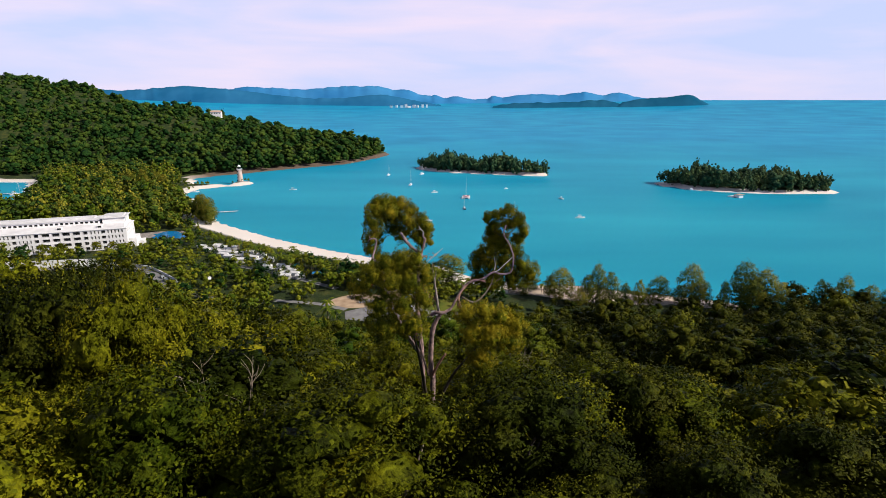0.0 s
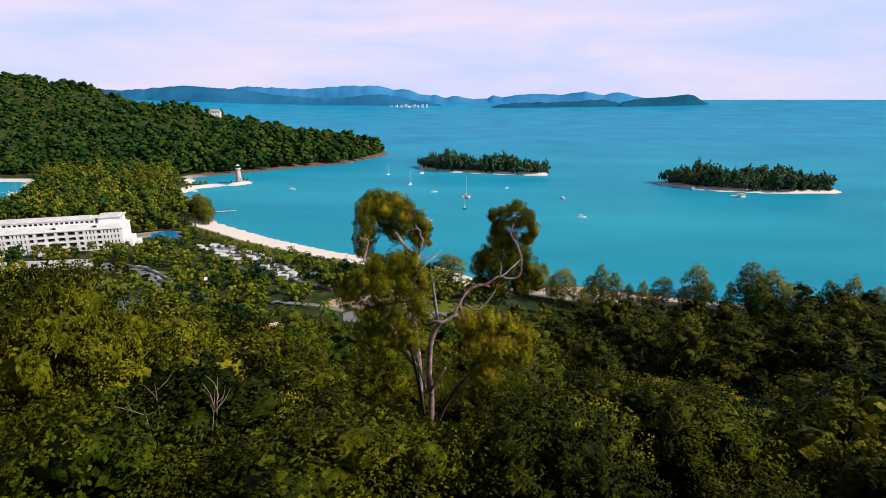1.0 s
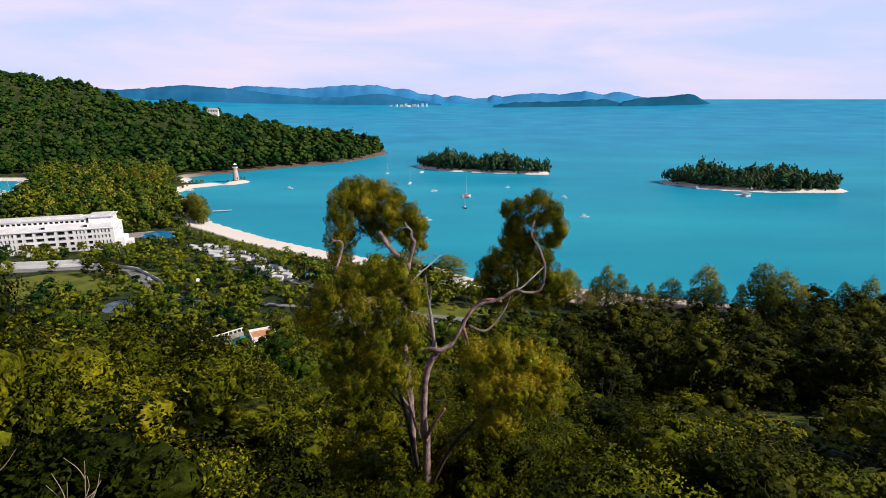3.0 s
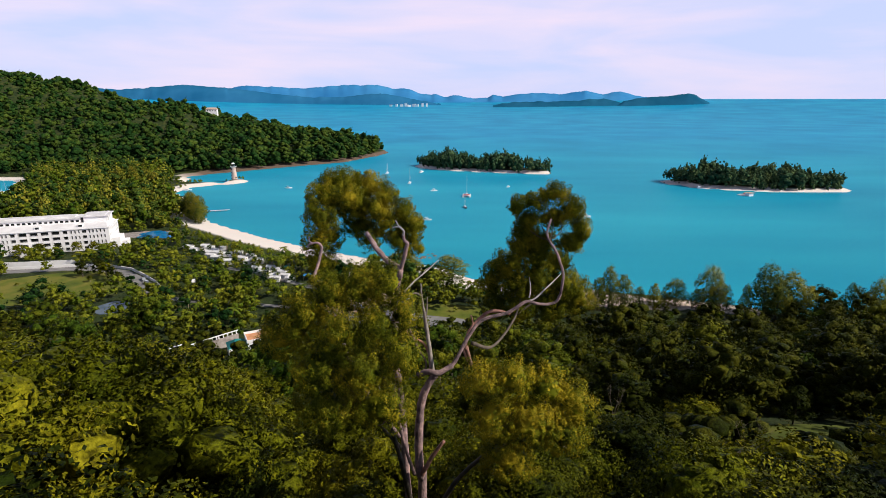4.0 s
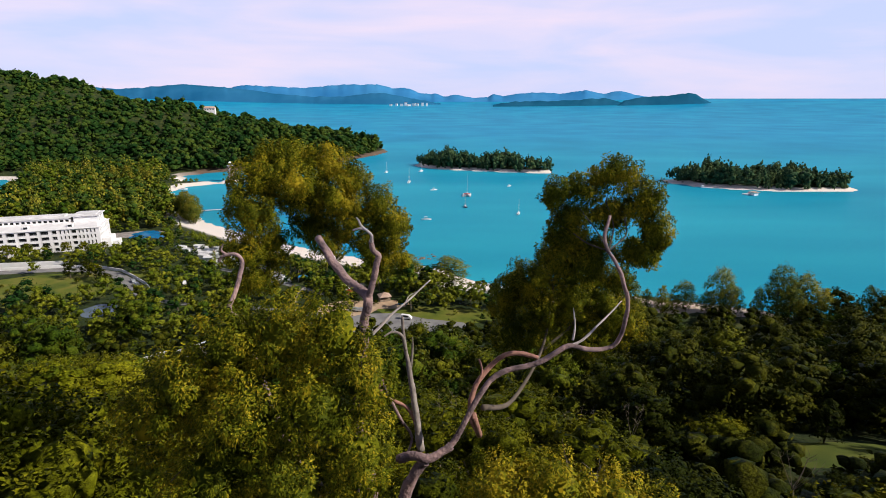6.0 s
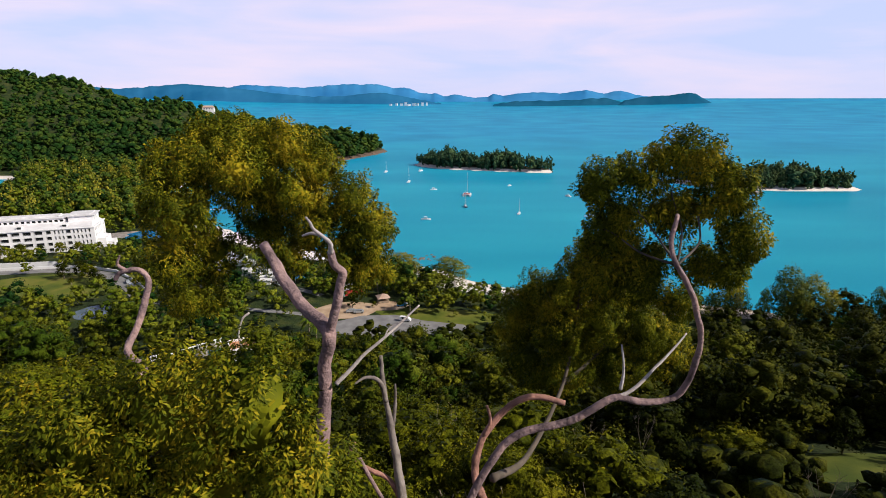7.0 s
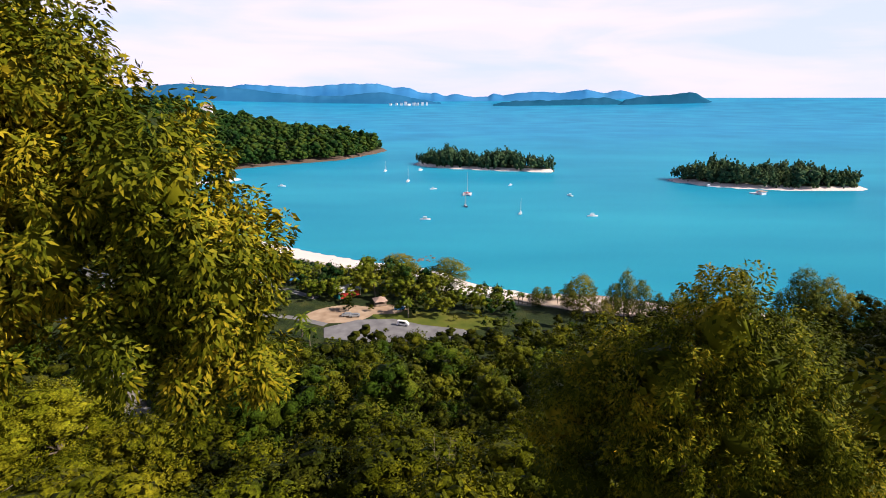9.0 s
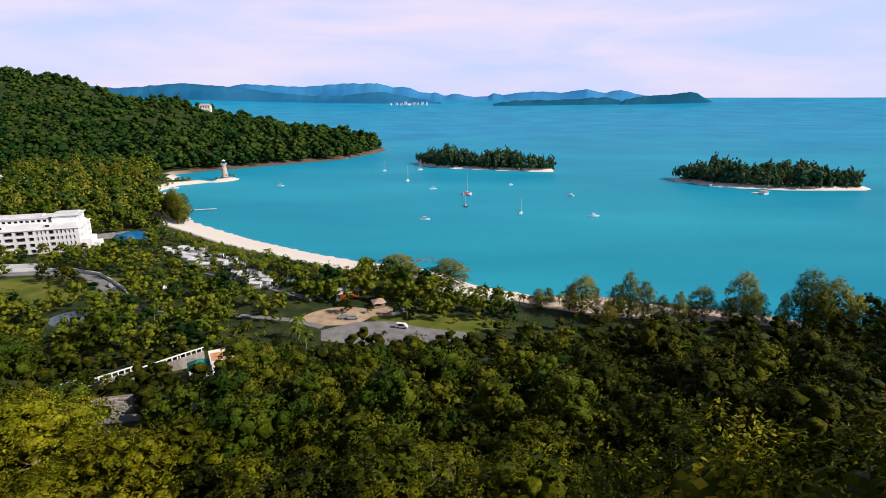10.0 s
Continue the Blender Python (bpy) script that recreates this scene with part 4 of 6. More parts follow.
def top_limit(x, y):
    """How high a crown may reach, so that the open view over the slope stays open."""
    roof = float(np.interp(y, [0, 20, 26, 36, 46, 60, 90, 130, 200, 240], [88, 86.8, 86, 82.5, 77, 70, 54, 40, 22, 13.5]))
    roof += 1.0 * float(step((x - 30) / 30)) * float(step((200 - y) / 60)) + 4.5 * float(step((-x - 9) / 9)) * float(step((58 - y) / 14))
    if -110 < x < -50 and y > 135:
        roof = min(roof, 9 + (182 - y) * 0.45)
    if 90 < y < 145 and abs(x + 0.71 * (y - 46)) < 7:
        roof = min(roof, 86 - 0.70 * (y - 46))
    if 22 < x < 78 and 56 < y < 98:       # over these the grass clearing shows
        roof = min(roof, 29 + (98 - y) * 0.72)
    if 38 < x < 138 and y > 150:        # the open sand behind the beach shows over them
        roof = min(roof, 3.5 + (234 - y) * 0.43)
    if -60 < x < 26 and y > 120:
        roof = min(roof, 4.8 + (218 - y) * 0.49)
    return roof


def join_trees(name, positions, sizes, mat, label, rng, count=8, swell=0.86, leaves=120, leaf=0.62, wide=0.42, shape="round", kinds=4, tuft=0.5, category="woods", inside=None, solid_heart=True):
    """Many trees whose number nobody would count, as one mesh of leaf clumps."""
    base = []
    for k in range(kinds):
        if shape == "spire":
            c, r = spire(rng, 2.4, 7.6, 1.6, count)
        elif shape == "plume":
            c, r = plume(rng, 1.7, 7.4, 0.9, count)
        else:
            c, r = boughs(rng, 3.5, 4.8, 4.4, count, -0.55, 1.40 / count ** 0.5)
        n = max(1, leaves // 6)
        spots, on = over(rng, c, r, n)
        base.append((leaf_quads(rng, spots, tuft * (0.6 + 0.8 * rng.random(n)), 6, leaf, wide, 0.3, 0.8, 0.3, heart=c.mean(0), mids=c[on]), lumps(rng, np.concatenate([c, [c.mean(0) - np.array([0, 0, 0.3])]]), np.concatenate([r * swell, [np.ptp(c, axis=0) * 0.26 + 0.1]])) if solid_heart else lumps(rng, np.concatenate([c, [c.mean(0) - np.array([0, 0, 0.3])]]), np.concatenate([r * 0.58, [np.ptp(c, axis=0) * 0.22 + 0.1]]), 0.3)))
    out, lies, solid, tris, cores_lie, shift = [], [], [], [], [], 0
    for (x, y, z), s in zip(positions, sizes):
        (b, lie), (cv, ct, cn) = base[int(rng.integers(kinds))]
        a, tall = rng.random() * 2 * math.pi, 0.85 + 0.35 * rng.random()
        ca, sa = math.cos(a) * s, math.sin(a) * s
        turn = np.array([[ca, sa, 0], [-sa, ca, 0], [0, 0, s * tall / 1.12]])
        out.append(b @ turn + np.array([x, y, z]))
        lies.append(lie @ turn / s)
        cores_lie.append(cn @ turn / s)
        solid.append(cv @ turn + np.array([x, y, z]))
        tris.append(ct + shift)
        shift += len(cv)
    ob = new(name, quads(name, (np.concatenate(out), np.concatenate(lies)), mat, (np.concatenate(solid), np.concatenate(tris), np.concatenate(cores_lie)), inside=inside or mat))
    return tagged(ob, label, category, kind="stuff")


def scatter(poly, gap, rng, test):
    x0, x1 = min(p[0] for p in poly), max(p[0] for p in poly)
    y0, y1 = min(p[1] for p in poly), max(p[1] for p in poly)
    n = int((x1 - x0) * (y1 - y0) / gap ** 2)
    p = np.stack([x0 + (x1 - x0) * rng.random(n), y0 + (y1 - y0) * rng.random(n)], -1)
    p = p[inside_distance(p[:, 0], p[:, 1], poly) > 0]
    z = land(p[:, 0], p[:, 1])
    keep = np.array([test(a, b, c) for (a, b), c in zip(p, z)], bool)
    return np.column_stack([p, z])[keep]


def plant_forest():
    rng = random.Random(11)
    nrng = np.random.default_rng(12)
    rest = {"olive": [], "dark": [], "green": []}
    count = near_count = 0
    for x, y in sorted(hillside_spots(), key=lambda p: p[1]):
        g = ground_z(x, y)
        tall = min(top_limit(x, y) - g + (rng.uniform(-5.0, 1.0) if y < 60 else rng.uniform(-8.0, 1.8)), 22 if x < -9 else 18)
        size = max(tall / 10.4, 0.42)
        pick = rng.random()
        shade = 0.12 + (0.66 + 0.14 * float(step((y - 46) / 20))) * float(step((x + 1 - 0.24 * max(0.0, y - 46)) / 15))     # darker, denser forest towards the east, with slope shade put into the leaf colour
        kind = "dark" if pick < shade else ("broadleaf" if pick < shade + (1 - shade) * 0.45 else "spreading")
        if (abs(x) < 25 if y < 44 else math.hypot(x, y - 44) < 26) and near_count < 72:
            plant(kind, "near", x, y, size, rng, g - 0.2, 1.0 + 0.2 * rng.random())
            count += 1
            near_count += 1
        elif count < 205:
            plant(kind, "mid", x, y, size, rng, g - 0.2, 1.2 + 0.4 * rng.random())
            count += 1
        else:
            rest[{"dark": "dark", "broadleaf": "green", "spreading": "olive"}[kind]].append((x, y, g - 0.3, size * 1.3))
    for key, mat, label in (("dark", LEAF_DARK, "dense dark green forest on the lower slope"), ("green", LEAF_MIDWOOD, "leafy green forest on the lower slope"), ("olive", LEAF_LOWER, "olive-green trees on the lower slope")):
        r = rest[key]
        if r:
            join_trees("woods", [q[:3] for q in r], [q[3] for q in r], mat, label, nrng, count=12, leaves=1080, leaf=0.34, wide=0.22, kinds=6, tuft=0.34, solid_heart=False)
    # undergrowth takes the dark leaf, so shade between trees sits in its colour
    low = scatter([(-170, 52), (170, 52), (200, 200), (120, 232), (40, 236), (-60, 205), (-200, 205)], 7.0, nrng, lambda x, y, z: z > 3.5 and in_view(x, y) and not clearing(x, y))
    join_trees("undergrowth", low, 0.48 + 0.4 * nrng.random(len(low)), LEAF_DARK, "tangled undergrowth beneath the forest, its leaves coloured dark for shade", nrng, count=5, leaves=24, leaf=1.1, wide=0.75, kinds=6, tuft=0.9, category="undergrowth")
    back = scatter([(-60, -45), (60, -45), (60, 8), (-60, 8)], 7.5, nrng, lambda x, y, z: True)
    join_trees("woods", back, 1.0 + 0.4 * nrng.random(len(back)), LEAF_GREEN, "leafy green forest behind the crest of the slope", nrng, count=10, leaves=150, leaf=0.55, wide=0.36, kinds=4, tuft=0.5)
    print("objects", count, "rest", {k: len(v) for k, v in rest.items()})


plant_forest()


# ---- wooded headland, coastal plain and islets ----
def plant_far():
    rng = np.random.default_rng(21)
    head = scatter([(-330, 690), (-285, 746), (-228, 802), (-160, 861), (-122, 953), (-109, 1012), (-150, 1075), (-300, 1085), (-1000, 1085), (-1000, 690)], 10.6, rng, lambda x, y, z: z > 0.4 and abs(x) < 0.86 * y + 30)
    head[:, 2] -= 10 * np.clip(head[:, 2] / 45, 0, 1)
    size = 1.45 + 1.0 * rng.random(len(head)) ** 1.6
    size = np.where(rng.random(len(head)) < 0.08, size * 1.3, size)
    join_trees("headland_woods", head, size, LEAF_WOODS, "dense rainforest covering the headland", rng, count=7, swell=0.92, leaves=12, leaf=0.95, wide=0.65, kinds=8, tuft=0.7)
    plain = scatter([(30, 205), (34, 262), (8, 284), (-20, 306), (-60, 335), (-115, 372), (-176, 424), (-200, 465), (-240, 520), (-280, 562), (-318, 690), (-512, 690), (-440, 575), (-375, 470), (-480, 395), (-480, 230), (-150, 205)], 5.9, rng,
                    lambda x, y, z: not clearing(x, y) and abs(x) < 0.86 * y + 20)
    size = 0.66 + 0.7 * rng.random(len(plain)) ** 1.4
    shore = inside_distance(plain[:, 0], plain[:, 1], MAINLAND)
    low = np.where(plain[:, 1] < 430, np.clip((shore - 23) * 0.036, 0.0, 2.0), np.clip((shore - 9) * 0.2, 0.0, 2.0))      # only low growth beside the open beach
    low = np.where(plain[:, 0] > -42, np.clip((shore - 10) * 0.05, 0.0, 2.0), low)
    size = np.minimum(size, low)
    front = (np.abs(plain[:, 0] + 225) < 45) & (plain[:, 1] < 345) & (plain[:, 1] > 296)
    size = np.where(front, np.minimum(size, 1.1), size)
    px, py = plain[:, 0], plain[:, 1]
    huts = 339 - 0.78 * (px + 157)
    size = np.where((px > -172) & (px < -72) & (py > huts - 24) & (py < huts + 12), np.minimum(size, 0.48), size)
    size = np.where((px > -228) & (px < -176) & (py > 338) & (py < 378), np.minimum(size, 0.34), size)
    size = np.where((px > -78) & (py < 240), np.minimum(size, 0.34), size)
    near_part = plain[:, 1] < 392
    pick = rng.random(len(plain))
    big = size > 0.12
    tall = size * 1.35 + 0.25
    for sel, sizes, mat, shape, count, leaves, leaf, label in (
            (near_part & big & (pick < 0.82), size, LEAF_GARDEN, "round", 7, 190, 0.50, "sunlit yellow-green trees on the coastal plain"),
            (near_part & big & (pick >= 0.82), size * 1.1, LEAF_WOODS, "round", 7, 170, 0.52, "deep green trees among the gardens"),
            (~near_part & big & (pick < 0.46), tall, LEAF_GARDEN, "round", 7, 54, 0.95, "sunlit green trees on the coastal plain"),
            (~near_part & big & (pick >= 0.46) & (pick < 0.66), tall * 1.1, LEAF_WOODS, "round", 7, 54, 0.95, "deep green trees on the coastal plain"),
            (~near_part & big & (pick >= 0.66), tall * 1.35, LEAF_CASUARINA, "spire", 6, 42, 1.0, "feathery grey-green trees on the coastal plain")):
        join_trees("garden_trees", plain[sel], sizes[sel], mat, label, rng, count=count, leaves=leaves, leaf=leaf, wide=leaf * 0.66, kinds=8, tuft=0.6, shape=shape, swell=0.9, solid_heart=False)
    for poly in (ISLET_WEST, ISLET_EAST):
        q = scatter(poly, 4.6, rng, lambda x, y, z: z > 0.3)
        k = rng.random(len(q)) < 0.78
        tall = (1.6 + 1.05 * rng.random(len(q)) ** 1.3) * (1.0 + 0.22 * np.sin(q[:, 0] * 0.085 + 1.0) + 0.10 * np.sin(q[:, 0] * 0.23))
        join_trees("islet_trees", q[k], tall[k], LEAF_ISLET, "tall dark feathery trees crowding a small islet", rng, count=8, leaves=72, leaf=0.6, wide=0.26, shape="plume", kinds=8, tuft=0.5)
        join_trees("islet_trees", q[~k], tall[~k] * 0.7, LEAF_ISLET, "rounded dark trees crowding a small islet", rng, count=6, leaves=36, leaf=0.9, wide=0.6, kinds=6, tuft=0.6)
    spit = scatter(SPIT, 5.5, rng, lambda x, y, z: z > 1.0 and math.hypot(x + 250, y - 652) > 7)
    join_trees("spit_bushes", spit, 0.25 + 0.25 * rng.random(len(spit)), LEAF_GARDEN, "low green bushes on the sandy spit", rng, count=5, leaves=36, leaf=1.4, wide=1.0)


plant_far()


# ---- buildings and built things ----
GLASS = material("dark_window_glass", [(0.015, 0.018, 0.022), (0.030, 0.036, 0.042)], scale=0.3, rough=0.12, spec=0.5)
ROOF_WHITE = material("white_roof", [(0.60, 0.58, 0.60), (0.78, 0.76, 0.78)], scale=0.18, rough=0.75, bump=0.01, bump_scale=3)
DECK = material("terracotta_deck", [(0.42, 0.28, 0.22), (0.58, 0.42, 0.34)], scale=0.4, rough=0.9)
ASPHALT = material("asphalt", [(0.17, 0.16, 0.17), (0.27, 0.26, 0.26)], scale=0.25, rough=0.9, bump=0.01, bump_scale=8)
DIRT = material("sandy_dirt", [(0.34, 0.22, 0.14), (0.55, 0.40, 0.28)], scale=0.2, rough=0.95, bump=0.04, bump_scale=2)
LAWN = material("lawn", [(0.055, 0.085, 0.008), (0.115, 0.135, 0.014), (0.19, 0.17, 0.03)], scale=0.10, rough=0.9, bump=0.06, bump_scale=3)
POOL = material("pool_water", [(0.004, 0.12, 0.36), (0.012, 0.24, 0.52)], scale=0.2, rough=0.12, spec=0.4)
POND = material("pond_water", [(0.10, 0.14, 0.20), (0.16, 0.20, 0.27)], scale=0.2, rough=0.15, spec=0.5)
RED = material("red_paint", [(0.45, 0.03, 0.03), (0.60, 0.06, 0.05)], scale=0.8, rough=0.6)
TEAL = material("teal_roof_sheet", [(0.01, 0.16, 0.16), (0.02, 0.26, 0.25)], scale=0.8, rough=0.6)
BLUE = material("blue_sheet", [(0.02, 0.20, 0.50), (0.04, 0.30, 0.62)], scale=0.8, rough=0.6)
ORANGE = material("orange_terrace", [(0.50, 0.22, 0.10), (0.65, 0.32, 0.17)], scale=0.6, rough=0.9)
STONE = material("pale_stone", [(0.22, 0.19, 0.18), (0.45, 0.40, 0.38)], scale=0.7, rough=0.95, bump=0.05, bump_scale=4, per_object=0.5)
STEEL = material("painted_metal", [(0.55, 0.55, 0.57), (0.7, 0.7, 0.72)], scale=2.0, rough=0.4, metal=0.3)
TIMBER = material("weathered_timber", [(0.20, 0.15, 0.11), (0.34, 0.27, 0.21)], scale=1.0, rough=0.9)
NAVY = material("navy_hull", [(0.02, 0.025, 0.05), (0.04, 0.05, 0.09)], scale=1.0, rough=0.3)
SILVER = material("silver_car_paint", [(0.38, 0.40, 0.43), (0.5, 0.52, 0.55)], scale=1.0, rough=0.25, metal=0.4)
RUBBER = material("tyre_rubber", [(0.015, 0.015, 0.015), (0.03, 0.03, 0.03)], scale=4.0, rough=0.8)


def piece(name, me, parent, m, label=""):
    ob = new(name, me)
    ob.parent = parent
    ob.matrix_basis = m
    if label:
        ob["label"] = label
    return ob


def boxes(name, mat, parent, items, label="", bevel=0.0):
    bm = bmesh.new()
    for it in items:
        box(bm, *it)
    if bevel:
        bmesh.ops.bevel(bm, geom=bm.edges[:], offset=bevel, segments=1, affect="EDGES")
    return part(name, bm, mat, parent, label)


def make_hotel():
    hotel = tagged(new("hotel"), "long white four-storey beach hotel with recessed balconies", "hotel")
    hotel.matrix_basis = pose(-208.5, 340, 4.2, 0, 0, 18.96)
    H = 3.45
    bays = []       # middle, width of the openings along the front
    x = -1.6
    for w, gap, n in ((1.0, 2.0, 5), (2.6, 3.6, 1), (1.0, 2.0, 3), (2.6, 4.4, 1), (4.2, 5.6, 4), (2.6, 4.4, 1), (1.0, 2.0, 4), (2.6, 3.6, 1), (1.0, 2.0, 3), (2.6, 4.0, 1), (4.2, 5.6, 1), (1.0, 2.0, 3)):
        for k in range(n):
            x -= gap / 2
            bays.append((x, w))
            x -= gap / 2
    left = x - 1.2
    items = []
    for f in range(4):
        z = f * H
        items.append((left, 0, 0, 0.6, z, z + 0.95))
        items.append((left, 0, 0, 0.6, z + 2.95, z + H))
        edges = [0.0]
        for m, w in bays:
            edges += [m + w / 2, m - w / 2]
        edges.append(left)
        for a, b in zip(edges[::2], edges[1::2]):
            items.append((b, a, 0.02, 0.58, z + 0.95, z + 2.95))
    boxes("wall", WHITE, hotel, items, "white front wall with deep openings")
    boxes("wall", WHITE, hotel, [(left, -0.6, 1.6, 2.0, 0, 4 * H)])
    boxes("wall", WHITE, hotel, [(left, left + 0.5, 0.6, 24, 0, 4 * H), (left + 0.5, -0.5, 23.5, 24, 0, 4 * H)])
    pane = {}
    for m, w in bays:
        if w not in pane:
            bm = bmesh.new()
            box(bm, -w / 2 + 0.1, w / 2 - 0.1, 1.50, 1.58, 0.35, 2.8)
            pane[w] = mesh_of(bm, "window", GLASS)
            bm = bmesh.new()
            box(bm, -w / 2, w / 2, 0.05, 0.12, 0.95, 1.15)
            box(bm, -w / 2, w / 2, 0.05, 0.12, 1.5, 1.56)
            pane[w, "rail"] = mesh_of(bm, "railing", STEEL)
        for f in range(4):
            win = piece("window", pane[w], hotel, Matrix.Translation((m, 0, f * H)))
            if w > 2:
                piece("railing", pane[w, "rail"], win, Matrix.Identity(4))
    # end wall facing the bay
    end = []
    ys_end = [3.0 + 3.0 * k for k in range(7)]
    for f in range(4):
        z = f * H
        end += [(-0.5, 0.02, 0.6, 24, z, z + 1.0), (-0.5, 0.02, 0.6, 24, z + 2.7, z + H)]
        cuts = [0.6] + [c for y in ys_end for c in (y - 0.65, y + 0.65)] + [24]
        end += [(-0.48, 0.0, a, b, z + 1.0, z + 2.7) for a, b in zip(cuts[::2], cuts[1::2])]
    boxes("wall", WHITE, hotel, end, "white end wall with small windows")
    bm = bmesh.new()
    box(bm, -0.40, -0.32, -0.65, 0.65, 1.0, 2.7)
    small = mesh_of(bm, "window", GLASS)
    for f in range(4):
        for y in ys_end:
            piece("window", small, hotel, Matrix.Translation((0, y, f * H)))
    boxes("cornice", WHITE, hotel, [(left - 0.4, 0.5, -0.5, 0.9, 4 * H, 4 * H + 0.5), (-0.9, 0.5, 0.9, 24.5, 4 * H, 4 * H + 0.5)], bevel=0.08)
    # sloping white roof behind the parapet
    bm = bmesh.new()
    z0, z1 = 4 * H + 0.45, 4 * H + 2.3
    lo = [(left, 0.9), (-0.9, 0.9), (-0.9, 24), (left, 24)]
    hi = [(left + 4, 8.0), (-2.5, 8.0), (-2.5, 22), (left + 4, 22)]
    a = [bm.verts.new((*q, z0)) for q in lo]
    b = [bm.verts.new((*q, z1)) for q in hi]
    for k in range(4):
        bm.faces.new((a[k], a[(k + 1) % 4], b[(k + 1) % 4], b[k]))
    bm.faces.new(b)
    bm.faces.new(a[::-1])
    part("roof", bm, ROOF_WHITE, hotel, "wide sloping white roof")
    dormer = bmesh.new()
    box(dormer, -1.3, 1.3, 2.6, 5.6, z0 + 0.3, z0 + 2.0)
    dm = mesh_of(dormer, "dormer", WHITE)
    bm = bmesh.new()
    box(bm, -1.0, 1.0, 2.52, 2.6, z0 + 0.6, z0 + 1.8)
    dw = mesh_of(bm, "window", GLASS)
    for xd in (-15.5, -38, left + 9):
        d = piece("dormer", dm, hotel, Matrix.Translation((xd, 0, 0)))
        piece("window", dw, d, Matrix.Identity(4))
    # set-back top storey
    t0, t1 = z1 - 0.1, z1 + 2.9
    up = [(left + 8, -17, 9.0, 9.4, t0, t0 + 0.7), (left + 8, -17, 9.0, 9.4, t0 + 2.0, t1), (left + 8, -17, 9.9, 20, t0, t1)]
    n_up = 22
    for k in range(n_up + 1):
        xx = left + 8 + (-25 - left) * k / n_up
        up.append((xx - 0.5, xx + 0.5, 9.02, 9.38, t0 + 0.7, t0 + 2.0))
    boxes("wall", WHITE, hotel, up, "set-back top storey")
    bm = bmesh.new()
    box(bm, left + 8.2, -17.2, 9.7, 9.8, t0 + 0.5, t0 + 2.2)
    part("window", bm, GLASS, hotel)
    boxes("roof", ROOF_WHITE, hotel, [(left + 7, -16, 8.2, 21, t1, t1 + 0.4), (left + 12, -20, 12, 18, t1 + 0.4, t1 + 1.3)], bevel=0.05)
    # corner pavilion
    boxes("wall", WHITE, hotel, [(-15, -2, 9.0, 9.5, t0, t1 + 0.6), (-2.5, -2, 9.5, 11, t0, t1 + 0.6), (-2.5, -2, 13, 15, t0, t1 + 0.6), (-2.5, -2, 17, 22, t0, t1 + 0.6), (-15, -2.5, 21.5, 22, t0, t1 + 0.6)], "corner pavilion")
    boxes("roof", ROOF_WHITE, hotel, [(-16, -1, 8, 23, t1 + 0.6, t1 + 1.1), (-14, -3, 10, 21, t1 + 1.1, t1 + 1.7)], bevel=0.08)
    # low wings
    boxes("wing", WHITE, hotel, [(0.05, 4.5, 4, 16, 0, 6.4), (4.55, 8.0, 6, 14, 0, 3.6)], "stepped low side wing", bevel=0.1)
    boxes("wing", DECK, hotel, [(left - 16, left - 0.1, 3, 22, 0, 12.2)], "lower wing with a terracotta terrace", bevel=0.1)
    boxes("porch", WHITE, hotel, [(-48, -38, -6, -0.05, 0, 4.2), (-47, -39, -5, -1, 4.2, 5.0)], "white entrance porch", bevel=0.1)
    return hotel


make_hotel()


def flat_patch(name, pts, mat, z, label, category, kind="structure", thick=0.5):
    """A low slab with a straight-sided outline, standing a little proud of the ground."""
    bm = bmesh.new()
    f = bm.faces.new([bm.verts.new((x, y, z)) for x, y in pts])
    r = bmesh.ops.extrude_face_region(bm, geom=[f])
    for v in r["geom"]:
        if isinstance(v, bmesh.types.BMVert):
            v.co.z -= thick
    bmesh.ops.recalc_face_normals(bm, faces=bm.faces[:])
    return tagged(new(name, mesh_of(bm, name, mat)), label, category, kind=kind)


def wavy(cx, cy, rx, ry, turn=0.0, n=28, seed=0, rough=0.12):
    rng = random.Random(seed)
    a0 = [rng.uniform(-1, 1) for _ in range(8)]
    out = []
    for k in range(n):
        t = 2 * math.pi * k / n
        r = 1 + rough * sum(a0[j] * math.sin((j + 2) * t + 3 * a0[-j - 1]) for j in range(4)) / 1.5
        x, y = rx * r * math.cos(t), ry * r * math.sin(t)
        out.append((cx + x * math.cos(turn) - y * math.sin(turn), cy + x * math.sin(turn) + y * math.cos(turn)))
    return out


